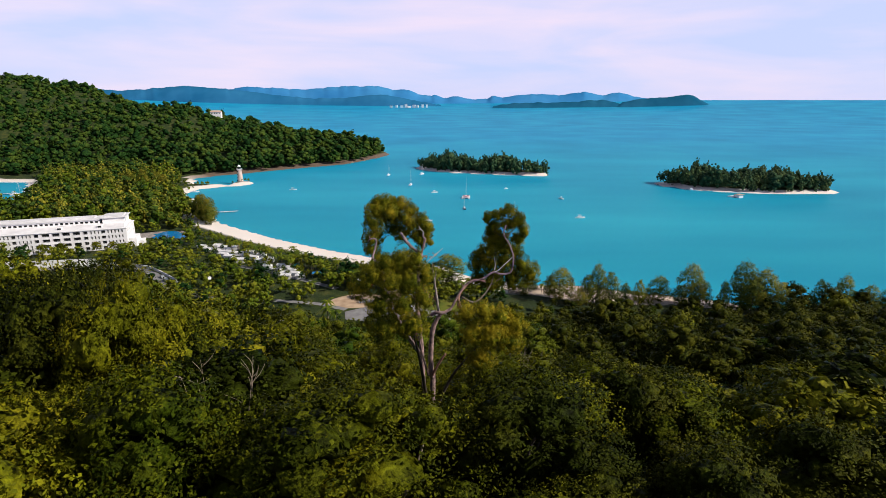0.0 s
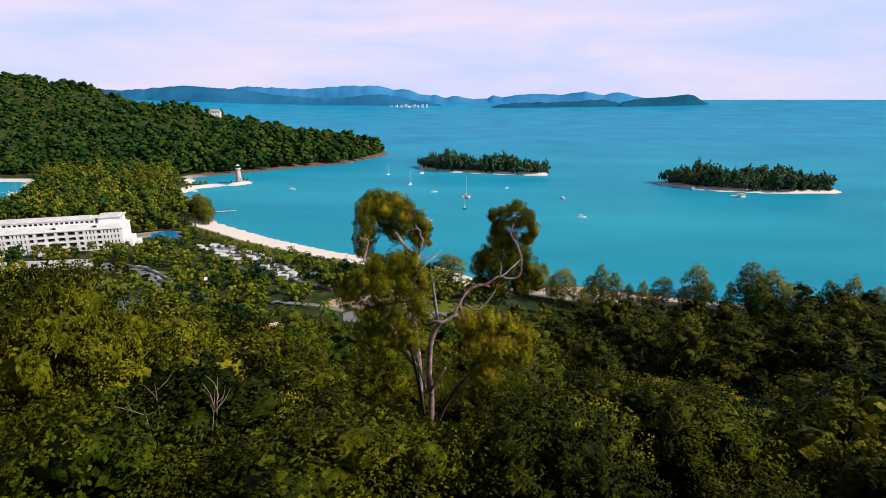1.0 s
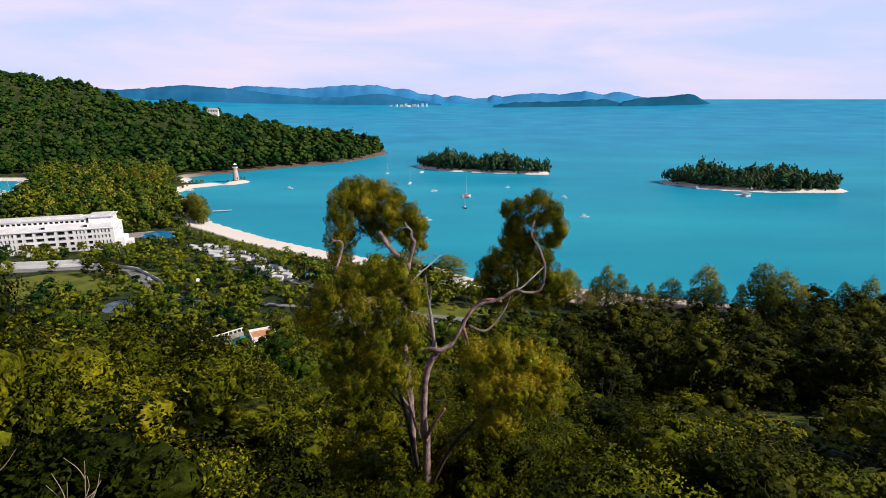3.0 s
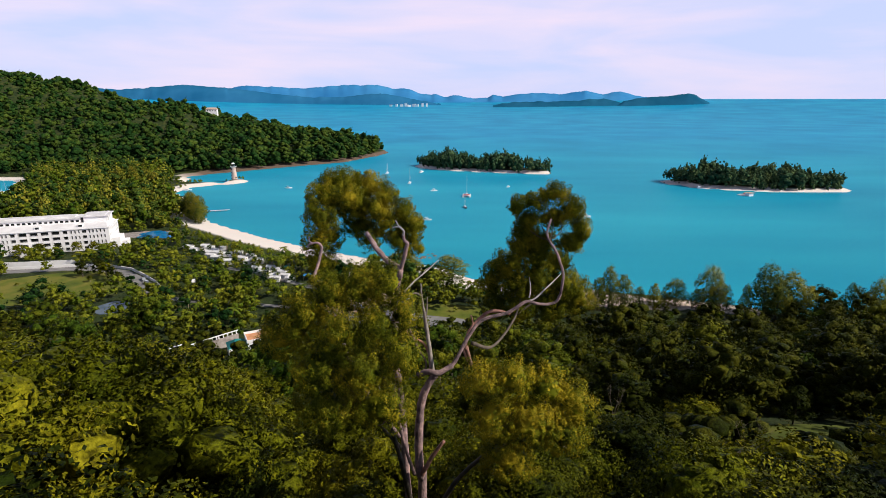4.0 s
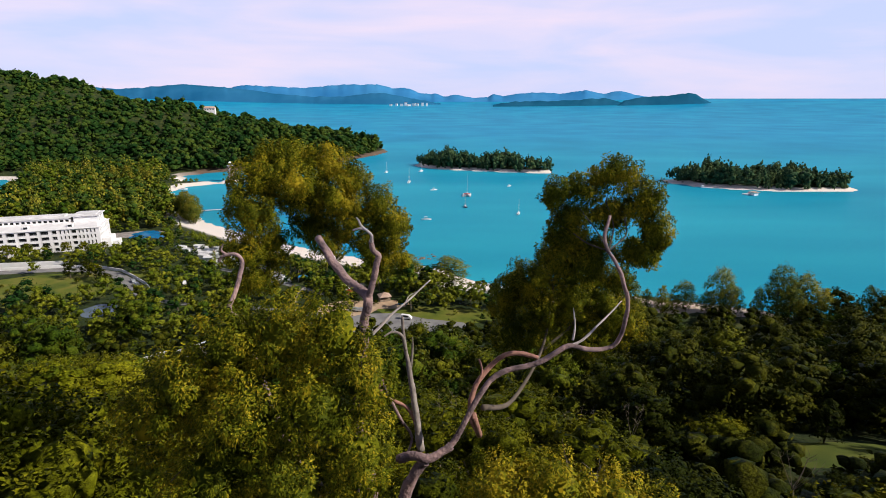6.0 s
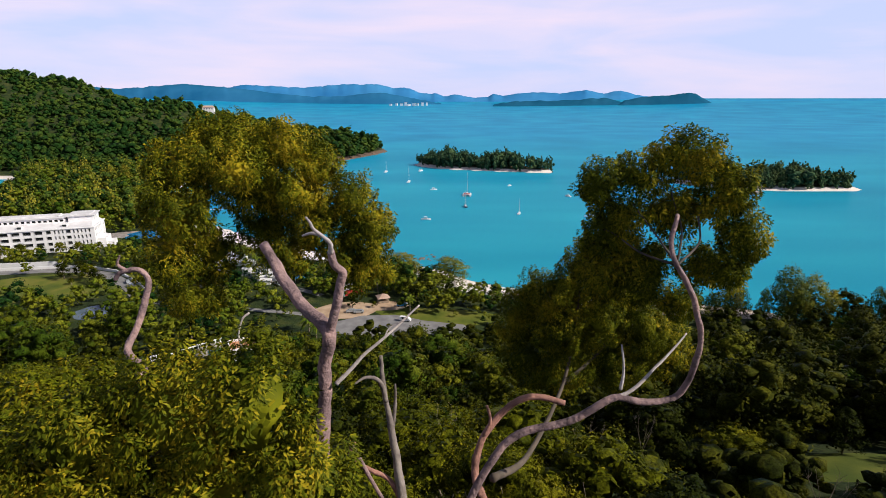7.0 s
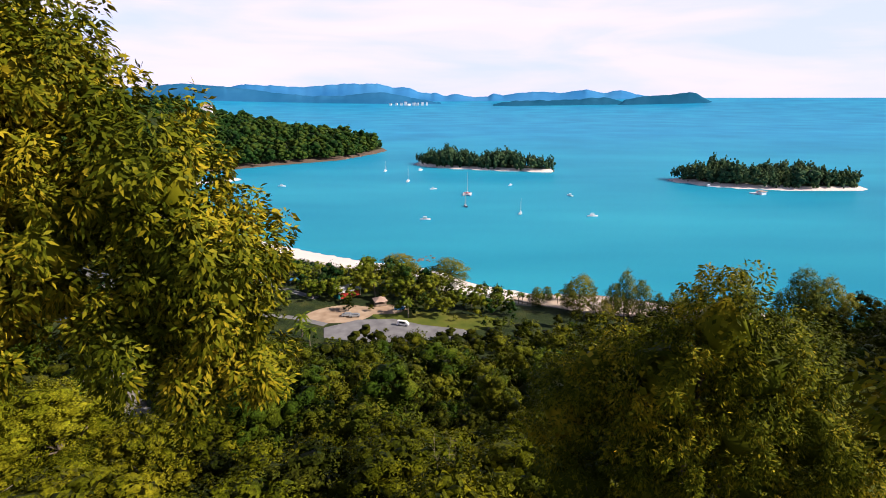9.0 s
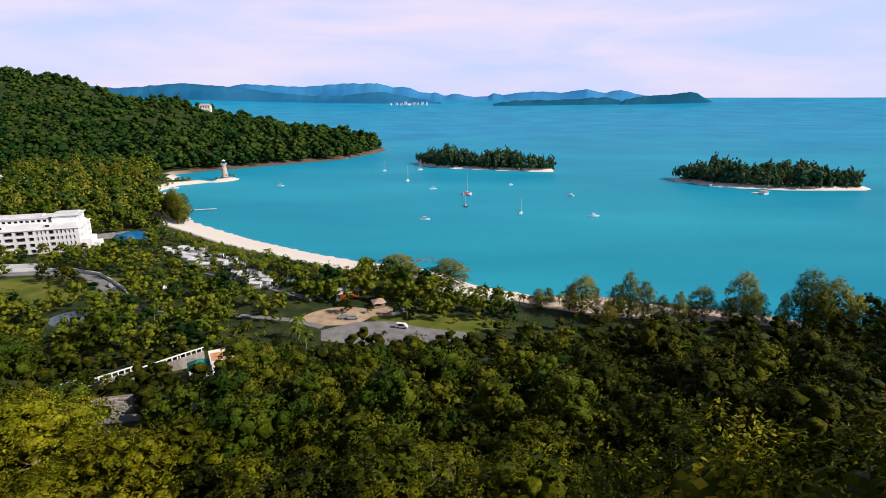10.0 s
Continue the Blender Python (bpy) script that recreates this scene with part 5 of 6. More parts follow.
def ribbon(name, pts, width, mat, lift, label, category, height=0.0, kind="structure"):
    """A road, path or wall that follows a line over the ground."""
    bm = bmesh.new()
    fine = []
    for a, b in zip(pts, pts[1:]):
        n = max(2, int(math.hypot(b[0] - a[0], b[1] - a[1]) / 3))
        fine += [(a[0] + (b[0] - a[0]) * k / n, a[1] + (b[1] - a[1]) * k / n) for k in range(n)]
    fine.append(pts[-1])
    rows = []
    for k, (x, y) in enumerate(fine):
        p, q = fine[max(k - 1, 0)], fine[min(k + 1, len(fine) - 1)]
        dx, dy = q[0] - p[0], q[1] - p[1]
        L = math.hypot(dx, dy)
        nx, ny = -dy / L * width / 2, dx / L * width / 2
        z = ground_z(x, y) + lift
        rows.append([bm.verts.new(c) for c in ((x - nx, y - ny, z - 0.6), (x - nx, y - ny, z + height), (x + nx, y + ny, z + height), (x + nx, y + ny, z - 0.6))])
    for a, b in zip(rows, rows[1:]):
        for k in range(3):
            bm.faces.new((a[k], a[k + 1], b[k + 1], b[k]))
    bm.faces.new(rows[0])
    bm.faces.new(rows[-1][::-1])
    bmesh.ops.recalc_face_normals(bm, faces=bm.faces[:])
    return tagged(new(name, mesh_of(bm, name, mat)), label, category, kind=kind)


flat_patch("car_park", [(-44, 221), (-25, 217), (2, 220), (12, 223), (8, 229), (-8, 233), (-20, 239), (-34, 238), (-46, 230)], ASPHALT, 4.62, "grey asphalt car park behind the beach", "car park")
flat_patch("dirt_lot", wavy(-42, 244, 15, 9, 0.2, seed=3), DIRT, 4.60, "bare sandy dirt lot among trees", "dirt lot")
flat_patch("dirt_track", wavy(-26, 249, 12, 5, 0.1, seed=4), DIRT, 4.58, "sandy dirt track", "dirt track")
flat_patch("verge", wavy(-2, 238, 26, 9, -0.15, seed=6), LAWN, 4.56, "sunlit grass verge beside the car park", "lawn")
flat_patch("sand_clearing", wavy(70, 254, 36, 11, -0.28, seed=8), SAND, 4.55, "open sandy ground behind the beach trees", "sand")
flat_patch("sand_clearing", wavy(120, 243, 24, 6, -0.32, seed=9), SAND, 4.54, "sandy strip behind the beach trees", "sand")
flat_patch("meadow", wavy(-195, 268, 52, 24, 0.35, seed=11), LAWN, 4.60, "bright mown lawn with scattered bushes", "lawn")
flat_patch("pond", wavy(-149, 241, 7, 8, 0.5, seed=12), POND, 4.66, "small still pond among trees", "pond")
flat_patch("pool_terrace", wavy(-206, 377, 20, 10, 0.1, seed=13), STONE, 4.62, "paved terrace round the hotel pool", "terrace")
flat_patch("swimming_pool", wavy(-198, 375, 15, 9, -0.1, seed=14, rough=0.3), POOL, 4.72, "curved blue hotel swimming pool", "pool")

ROAD = [(-290, 288), (-238, 292), (-207, 298), (-190, 298), (-172, 291), (-160, 281), (-148, 270), (-138, 258)]
ribbon("road", [(-137, 258), (-122, 250), (-90, 246), (-60, 240), (-46, 233)], 3.2, ASPHALT, 0.12, "narrow road winding between garden trees", "road")
ribbon("road", ROAD, 6.5, ASPHALT, 0.14, "curving grey road behind the hotel", "road")
ribbon("road", [(-120, 300), (-100, 290), (-76, 275), (-56, 262)], 3.4, ASPHALT, 0.13, "narrow lane to the beach huts", "road")
ribbon("parapet_wall", [(x + 1.5, y + 4.4) for x, y in ROAD[:8]], 0.5, WHITE, 0.0, "low white parapet wall along the road", "wall", height=1.5)
ribbon("parapet_wall", [(-262, 297.5), (-236, 301), (-206, 306)], 0.5, WHITE, 0.0, "tall white garden wall", "wall", height=3.0)


def make_cabana():
    hut = tagged(new("cabana"), "small white-roofed beach hut among palms", "beach hut", "beach huts")
    bm = bmesh.new()
    for sgn in (-1, 1):
        vs = [bm.verts.new(c) for c in ((0, -3.2, 3.4), (sgn * 1.9, -3.2, 2.5), (sgn * 1.9, 3.2, 2.5), (0, 3.2, 3.4), (0, -3.2, 3.25), (sgn * 1.9, -3.2, 2.35), (sgn * 1.9, 3.2, 2.35), (0, 3.2, 3.25))]
        for f in ((0, 1, 2, 3), (4, 5, 6, 7), (0, 1, 5, 4), (2, 3, 7, 6), (1, 2, 6, 5)):
            bm.faces.new([vs[i] for i in f])
    part("roof", bm, ROOF_WHITE, hut, "pitched white roof")
    boxes("wall", WHITE, hut, [(-1.6, 1.6, -2.8, 2.8, 0.0, 2.35)])
    boxes("door", TIMBER, hut, [(-0.45, 0.45, -2.86, -2.8, 0.0, 2.0)])
    return hut


def make_cabanas():
    rng = random.Random(31)
    first = make_cabana()
    spots = []
    for k in range(8):      # the terraces of huts step down towards the bay in two groups
        u = k / 7
        x, y = -157 + 36 * u, 339 - 32 * u
        for j in range(2 + k % 2):
            spots.append((x + 8.0 * j + rng.uniform(-2, 2), y + 0.8 * j + rng.uniform(-1.6, 1.6)))
    for k in range(5):
        u = k / 4
        x, y = -103 + 16 * u, 297 - 19 * u
        for j in range(2):
            spots.append((x + 8.0 * j + rng.uniform(-0.8, 0.8), y + 0.6 * j + rng.uniform(-0.8, 0.8)))
    for k, (x, y) in enumerate(spots):
        m = pose(x, y, ground_z(x, y), 0, 0, 84 + rng.uniform(-16, 16)) @ Matrix.Scale(rng.uniform(0.8, 1.0), 4)
        if k == 0:
            first.matrix_basis = m
        else:
            copy_thing(first, m)


make_cabanas()


def make_awning(x, y, turn, mat, label):
    a = tagged(new("awning"), label, "awning")
    a.matrix_basis = pose(x, y, ground_z(x, y), 0, 0, turn)
    bm = bmesh.new()
    box(bm, -3, 3, -2, 2, 2.5, 2.62)
    part("sheet", bm, mat, a)
    for px in (-2.8, 2.8):
        for py in (-1.8, 1.8):
            boxes("post", STEEL, a, [(px - 0.05, px + 0.05, py - 0.05, py + 0.05, 0, 2.5)])


make_awning(-84, 296, 5, TEAL, "teal canvas awning between beach huts")
make_awning(-70, 281, 5, BLUE, "bright blue canvas awning by the lane")


def make_shop():
    shop = tagged(new("beach_shop"), "low beach shop with a white roof and red front", "shop")
    shop.matrix_basis = pose(-43, 266, 4.5, 0, 0, 35)
    boxes("wall", RED, shop, [(-4.5, 4.5, -2.5, 2.5, 0, 2.6)], "red shop front")
    boxes("wall", TEAL, shop, [(-5.6, -4.55, -2.4, 2.4, 0, 2.4)], "green end wall")
    bm = bmesh.new()
    box(bm, -6.0, 5.2, -3.4, 3.2, 2.9, 3.05)
    for v in bm.verts:
        v.co.z += 0.12 * (v.co.y + 3.4)
    part("roof", bm, ROOF_WHITE, shop, "pale sloping sheet roof")
    for px in (-5, 0, 4.8):
        boxes("post", STEEL, shop, [(px - 0.06, px + 0.06, -3.2, -3.08, 0, 2.95)])
    kiosk = tagged(new("kiosk"), "small open kiosk with a terracotta roof", "kiosk")
    kiosk.matrix_basis = pose(-27, 254, 4.5, 0, 0, 20)
    boxes("counter", TIMBER, kiosk, [(-2.4, 2.4, -1.8, 1.8, 0, 1.1)])
    for px in (-2.3, 2.3):
        for py in (-1.7, 1.7):
            boxes("post", TIMBER, kiosk, [(px - 0.08, px + 0.08, py - 0.08, py + 0.08, 1.1, 2.5)])
    bm = bmesh.new()
    bmesh.ops.create_cone(bm, cap_ends=True, segments=4, radius1=4.0, radius2=0.3, depth=1.4, matrix=Matrix.Translation((0, 0, 3.2)) @ Matrix.Rotation(radians(45), 4, "Z"))
    part("roof", bm, DECK, kiosk)


make_shop()


def make_car(kind, body_mat, label):
    car = tagged(new("car" if kind == "car" else "van"), label, kind, "parked cars")
    tall = 1.5 if kind == "car" else 2.0
    prof = [(-2.15, 0.35), (-2.2, 0.85), (-2.0, 1.0), (-1.5, 1.05), (-0.9, tall), (1.2, tall), (1.9, 1.05), (2.2, 0.95), (2.2, 0.4)] if kind == "car" else \
           [(-2.3, 0.35), (-2.35, 0.95), (-2.0, 1.15), (-1.3, tall - 0.05), (-1.1, tall), (2.2, tall), (2.3, 1.0), (2.3, 0.4)]
    bm = bmesh.new()
    sides = [[bm.verts.new((x, y * (0.86 if z > 1.1 else 1.0), z)) for x, z in prof] for y in (-0.85, 0.85)]
    n = len(prof)
    for k in range(n):
        bm.faces.new((sides[0][k], sides[0][(k + 1) % n], sides[1][(k + 1) % n], sides[1][k]))
    bm.faces.new(sides[0][::-1])
    bm.faces.new(sides[1])
    bmesh.ops.bevel(bm, geom=bm.edges[:], offset=0.05, segments=1, affect="EDGES")
    bmesh.ops.recalc_face_normals(bm, faces=bm.faces[:])
    part("body", bm, body_mat, car)
    boxes("window", GLASS, car, [(-0.95, 1.35, -0.80, -0.76, 1.08, tall - 0.12)])
    boxes("window", GLASS, car, [(-0.95, 1.35, 0.76, 0.80, 1.08, tall - 0.12)])
    bm = bmesh.new()
    bmesh.ops.create_cone(bm, cap_ends=True, segments=14, radius1=0.33, radius2=0.33, depth=0.22, matrix=Matrix.Rotation(radians(90), 4, "X"))
    wheel = mesh_of(bm, "wheel", RUBBER)
    for wx in (-1.4, 1.4):
        for wy in (-0.78, 0.78):
            piece("wheel", wheel, car, Matrix.Translation((wx, wy, 0.33)))
    return car


for kind, mat, label, x, y, turn in (("van", WHITE, "white van parked at the car park's edge", -15.5, 232.4, 165), ("car", SILVER, "silver car parked under a tree", -39, 241.5, 10),
                                     ("car", SILVER, "silver car parked on the dirt", -35.8, 240.9, 8), ("car", BLUE, "blue car parked on the sandy track", -18.2, 248.6, 0),
                                     ("car", WHITE, "white car parked on the sandy track", -16.2, 250.6, 5), ("car", WHITE, "white car on the road bend", -150.5, 273.5, 130),
                                     ("car", SILVER, "silver car on the road bend", -155, 278.5, 130), ("car", WHITE, "white car beside the garden road", -128, 276, 110)):
    make_car(kind, mat, label).matrix_basis = pose(x, y, 4.64, 0, 0, turn)


def make_villa():
    villa = tagged(new("villa"), "white two-storey villa with roof terraces and a teal roof", "house")
    villa.matrix_basis = pose(-64, 187, 9.2, 0, 0, 28)
    boxes("wall", WHITE, villa, [(-4, 4, -3.5, 4, -4, 6.4)], "white rendered walls", bevel=0.05)
    boxes("parapet", WHITE, villa, [(-4.2, 4.2, -3.7, -3.4, 6.4, 7.3), (-4.2, 4.2, 3.9, 4.2, 6.4, 7.3), (3.9, 4.2, -3.4, 3.9, 6.4, 7.3), (-4.2, -3.9, -3.4, 3.9, 6.4, 7.3)])
    boxes("terrace", ORANGE, villa, [(-3.85, 3.85, -3.35, 3.85, 6.4, 6.5)], "orange tiled roof terrace")
    boxes("wing", WHITE, villa, [(-10, -4.05, -2.5, 4, -4, 4.8)], bevel=0.05)
    bm = bmesh.new()
    bmesh.ops.create_cone(bm, cap_ends=True, segments=4, radius1=4.6, radius2=0.6, depth=1.8, matrix=Matrix.Translation((-7, 1.0, 5.7)) @ Matrix.Rotation(radians(45), 4, "Z"))
    part("roof", bm, TEAL, villa, "teal pitched roof")
    for x in (-2.6, 0, 2.6):
        for z in (0.9, 3.9):
            boxes("window", GLASS, villa, [(x - 0.6, x + 0.6, -3.56, -3.5, z, z + 1.6)])
    for y in (-1.8, 1.6):
        for z in (0.9, 3.9):
            boxes("window", GLASS, villa, [(4.0, 4.06, y - 0.6, y + 0.6, z, z + 1.6)])
    terr = tagged(new("terrace_wall"), "long white balustraded terrace wall stepping down a slope", "wall")
    pts = [(-104, 168), (-96, 175), (-88, 183), (-80, 192), (-75, 197)]
    for (ax, ay), (bx, by) in zip(pts, pts[1:]):
        L = math.hypot(bx - ax, by - ay)
        m = Matrix.Translation((ax, ay, max(ground_z((ax + bx) / 2, (ay + by) / 2) - 0.5, 9.0))) @ Matrix.Rotation(math.atan2(by - ay, bx - ax), 4, "Z")
        bm = bmesh.new()
        box(bm, 0, L, -0.2, 0.2, -3, 3.4)
        w = part("wall", bm, STONE, terr)
        w.matrix_basis = m
        for k in range(int(L / 1.6) + 1):
            bm = bmesh.new()
            box(bm, k * 1.6 - 0.15, k * 1.6 + 0.15, -0.22, 0.22, 3.4, 4.5)
            part("post", bm, WHITE, terr).matrix_basis = m
        bm = bmesh.new()
        box(bm, 0, L, -0.25, 0.25, 4.5, 4.75)
        part("handrail", bm, WHITE, terr).matrix_basis = m


make_villa()


PINKSTONE = material("pink_render", [(0.50, 0.36, 0.32), (0.66, 0.52, 0.47)], scale=0.3, rough=0.8)


def make_lighthouse():
    lh = tagged(new("lighthouse"), "pinkish tapering lighthouse with a white top on a spit", "lighthouse")
    lh.matrix_basis = pose(-250, 652, 1.2)

    def ring(name, segs, mat, label=""):
        bm = bmesh.new()
        for z0, z1, r0, r1 in segs:
            bmesh.ops.create_cone(bm, cap_ends=True, segments=20, radius1=r0, radius2=r1, depth=z1 - z0, matrix=Matrix.Translation((0, 0, (z0 + z1) / 2)))
        return part(name, bm, mat, lh, label)

    ring("tower", [(0, 16.5, 3.6, 2.3)], PINKSTONE, "pinkish tapering tower")
    ring("base", [(-1.0, 1.2, 5.2, 4.8)], STONE)
    ring("gallery", [(16.5, 17.0, 3.4, 3.4)], WHITE)
    ring("lantern_room", [(17.0, 20.0, 2.0, 2.0)], GLASS)
    ring("roof", [(20.0, 21.8, 2.4, 0.3)], WHITE, "white domed cap")
    bm = bmesh.new()
    for k in range(16):
        t = 2 * math.pi * k / 16
        box(bm, 3.2 * math.cos(t) - 0.06, 3.2 * math.cos(t) + 0.06, 3.2 * math.sin(t) - 0.06, 3.2 * math.sin(t) + 0.06, 17.0, 18.1)
    part("railing", bm, STEEL, lh)
    for k in range(4):
        bm = bmesh.new()
        box(bm, -0.5, 0.5, -0.15, 0.15, 0, 1.3)
        w = part("window", bm, GLASS, lh)
        w.matrix_basis = Matrix.Rotation(-0.6, 4, "Z") @ Matrix.Translation((0, -(3.75 - 0.34 * k), 2.5 + 3.6 * k))


make_lighthouse()


def make_jetty(x0, y0, x1, y1, width, label):
    j = tagged(new("jetty"), label, "jetty")
    L = math.hypot(x1 - x0, y1 - y0)
    j.matrix_basis = Matrix.Translation((x0, y0, 0)) @ Matrix.Rotation(math.atan2(y1 - y0, x1 - x0), 4, "Z")
    boxes("deck", ROOF_WHITE, j, [(0, L, -width / 2, width / 2, 1.0, 1.25)])
    for k in range(int(L / 4) + 1):
        for sgn in (-1, 1):
            boxes("pile", TIMBER, j, [(k * 4, k * 4 + 0.25, sgn * width * 0.42 - 0.12, sgn * width * 0.42 + 0.12, -2.5, 1.0)])


make_jetty(-208, 474, -189, 480, 2.0, "short white jetty from the beach")
make_jetty(-384, 486, -430, 500, 2.0, "floating pontoon in the marina basin")
make_jetty(-430, 560, -480, 575, 2.0, "floating pontoon in the marina basin")


# ---- boats ----
def hull_mesh(length, beam, depth, mat, name="hull"):
    bm = bmesh.new()
    rows = []
    n = 9
    for k in range(n):
        u = k / (n - 1)
        w = beam / 2 * (1 - max(0, (u - 0.45) / 0.55) ** 2.2) * (0.85 + 0.15 * min(1, u * 4))
        x = -length / 2 + length * u
        zt = depth * (1.0 + 0.35 * u ** 2)
        rows.append([bm.verts.new(c) for c in ((x, -w, zt), (x, -w * 0.75, 0.0), (x, 0, -0.3), (x, w * 0.75, 0.0), (x, w, zt))])
    for a, b in zip(rows, rows[1:]):
        for k in range(4):
            bm.faces.new((a[k], b[k], b[k + 1], a[k + 1]))
        bm.faces.new((a[4], b[4], b[0], a[0]))
    bm.faces.new(rows[0])
    bmesh.ops.recalc_face_normals(bm, faces=bm.faces[:])
    return mesh_of(bm, name, mat)


def make_yacht(x, y, turn, length, mast, hull_mat=WHITE, label="white sailing yacht at anchor with bare mast", twin=False):
    b = tagged(new("sailing_yacht" if mast else "motor_boat"), label, "boat", "boats in the bay")
    b.matrix_basis = pose(x, y, 0.05, 0, 0, turn)
    beam = length * 0.3
    if twin:
        for sgn in (-1, 1):
            h = part("hull", hull_mesh(length, beam * 0.45, 1.3, hull_mat), hull_mat, b)
            h.location = (0, sgn * length * 0.24, 0)
        boxes("deck", WHITE, b, [(-length * 0.42, length * 0.25, -length * 0.26, length * 0.26, 1.2, 1.5)], bevel=0.05)
        boxes("awning", RED, b, [(-length * 0.4, -length * 0.1, -length * 0.22, length * 0.22, 2.6, 2.75)], "red cockpit awning")
    else:
        part("hull", hull_mesh(length, beam, length * 0.10, hull_mat), hull_mat, b)
    z = 1.5 if twin else length * 0.10
    boxes("cabin", WHITE, b, [(-length * 0.25, length * 0.18, -beam * 0.28, beam * 0.28, z, z + length * 0.075)], bevel=0.08)
    boxes("cabin_window", GLASS, b, [(-length * 0.2, length * 0.12, -beam * 0.29, beam * 0.29, z + length * 0.025, z + length * 0.05)])
    if mast:
        bm = bmesh.new()
        tube(bm, [(length * 0.05, 0, z), (length * 0.05, 0, z + mast * 0.5), (length * 0.04, 0, z + mast)], 0.16, 0.09, 6)
        part("mast", bm, STEEL, b)
        bm = bmesh.new()
        tube(bm, [(length * 0.05, 0, z + 1.6), (-length * 0.2, 0, z + 1.6), (-length * 0.4, 0, z + 1.65)], 0.22, 0.14, 6)
        part("boom", bm, WHITE, b, "boom with the furled sail")
        bm = bmesh.new()
        for ex in (length * 0.47, -length * 0.46):
            tube(bm, [(length * 0.04, 0, z + mast * 0.98), (ex * 0.5 + length * 0.02, 0, z + mast * 0.5), (ex, 0, z)], 0.035, 0.035, 4)
        part("rigging", bm, STEEL, b)
    else:
        boxes("roof", WHITE, b, [(-length * 0.22, length * 0.12, -beam * 0.36, beam * 0.36, z + length * 0.2, z + length * 0.22)])
        for px in (-0.2, 0.1):
            for sgn in (-1, 1):
                boxes("post", STEEL, b, [(length * px - 0.05, length * px + 0.05, sgn * beam * 0.33 - 0.05, sgn * beam * 0.33 + 0.05, z, z + length * 0.2)])
    return b


for args in ((-76.4, 728, 70, 9, 13), (-41.2, 641, 80, 11, 17), (-31.7, 739, 60, 10, 13), (22, 554.5, 85, 14, 21, WHITE, "white catamaran at anchor with a red awning", True),
             (18.2, 496, 100, 9, 13, NAVY, "dark-hulled sailing yacht at anchor"), (61.7, 466, 75, 8.5, 12)):
    make_yacht(*args)
for args in ((-11.7, 587.5, 20, 7.5, 0), (70.7, 613.8, 40, 6, 0), (120.2, 548.9, 120, 7.5, 0), (117.5, 455.8, 5, 8.5, 0), (-14.6, 443, 0, 8.0, 0), (-172.8, 604.8, 0, 8, 0), (-278, 590, 15, 9, 0)):
    make_yacht(*args, label="small white motor boat at anchor")
for k, (x, y) in enumerate(((-398, 488), (-405, 494), (-412, 500), (-420, 514), (-446, 560), (-455, 566), (-466, 572), (-395, 500))):
    make_yacht(x, y, 60 + 12 * k % 40, 10 + k % 3, 13 if k % 2 else 0, label="white boat berthed in the marina")


def make_islet_raft():
    raft = tagged(new("landing_raft"), "pink and white floating landing stage by the islet", "raft")
    raft.matrix_basis = pose(310, 563, 0, 0, 0, 20)
    boxes("float", WHITE, raft, [(-9, -1, -2, 5, -0.3, 0.8)], bevel=0.1)
    boxes("float", RED, raft, [(1, 11, 3, 7, -0.3, 0.8)], "faded red float", bevel=0.1)
    boxes("hut", WHITE, raft, [(-5, 1, -6, -1, -0.3, 3.0)], bevel=0.1)
    boxes("roof", DECK, raft, [(-6, 2, -7, 0, 3.0, 3.3)])
    boom = tagged(new("floating_boom"), "white floating swimming boom", "boom")
    boom.matrix_basis = pose(280, 606, 0, 0, 0, -8)
    bm = bmesh.new()
    tube(bm, [(0, 0, 0.2), (7, -1.5, 0.2), (14, -1.0, 0.2), (22, 1, 0.2)], 0.5, 0.5, 8)
    part("float", bm, WHITE, boom)
    boxes("slide", WHITE, boom, [(-2, 1, -1, 1, 0, 2.6)], bevel=0.3)
    hut = tagged(new("islet_hut"), "small white-roofed shelter on the islet", "shelter")
    hut.matrix_basis = pose(408, 590, 0.9)
    boxes("roof", ROOF_WHITE, hut, [(-3, 3, -2, 2, 3.0, 3.3)])
    for px in (-2.7, 2.7):
        for py in (-1.7, 1.7):
            boxes("post", TIMBER, hut, [(px - 0.1, px + 0.1, py - 0.1, py + 0.1, -0.5, 3.0)])


make_islet_raft()


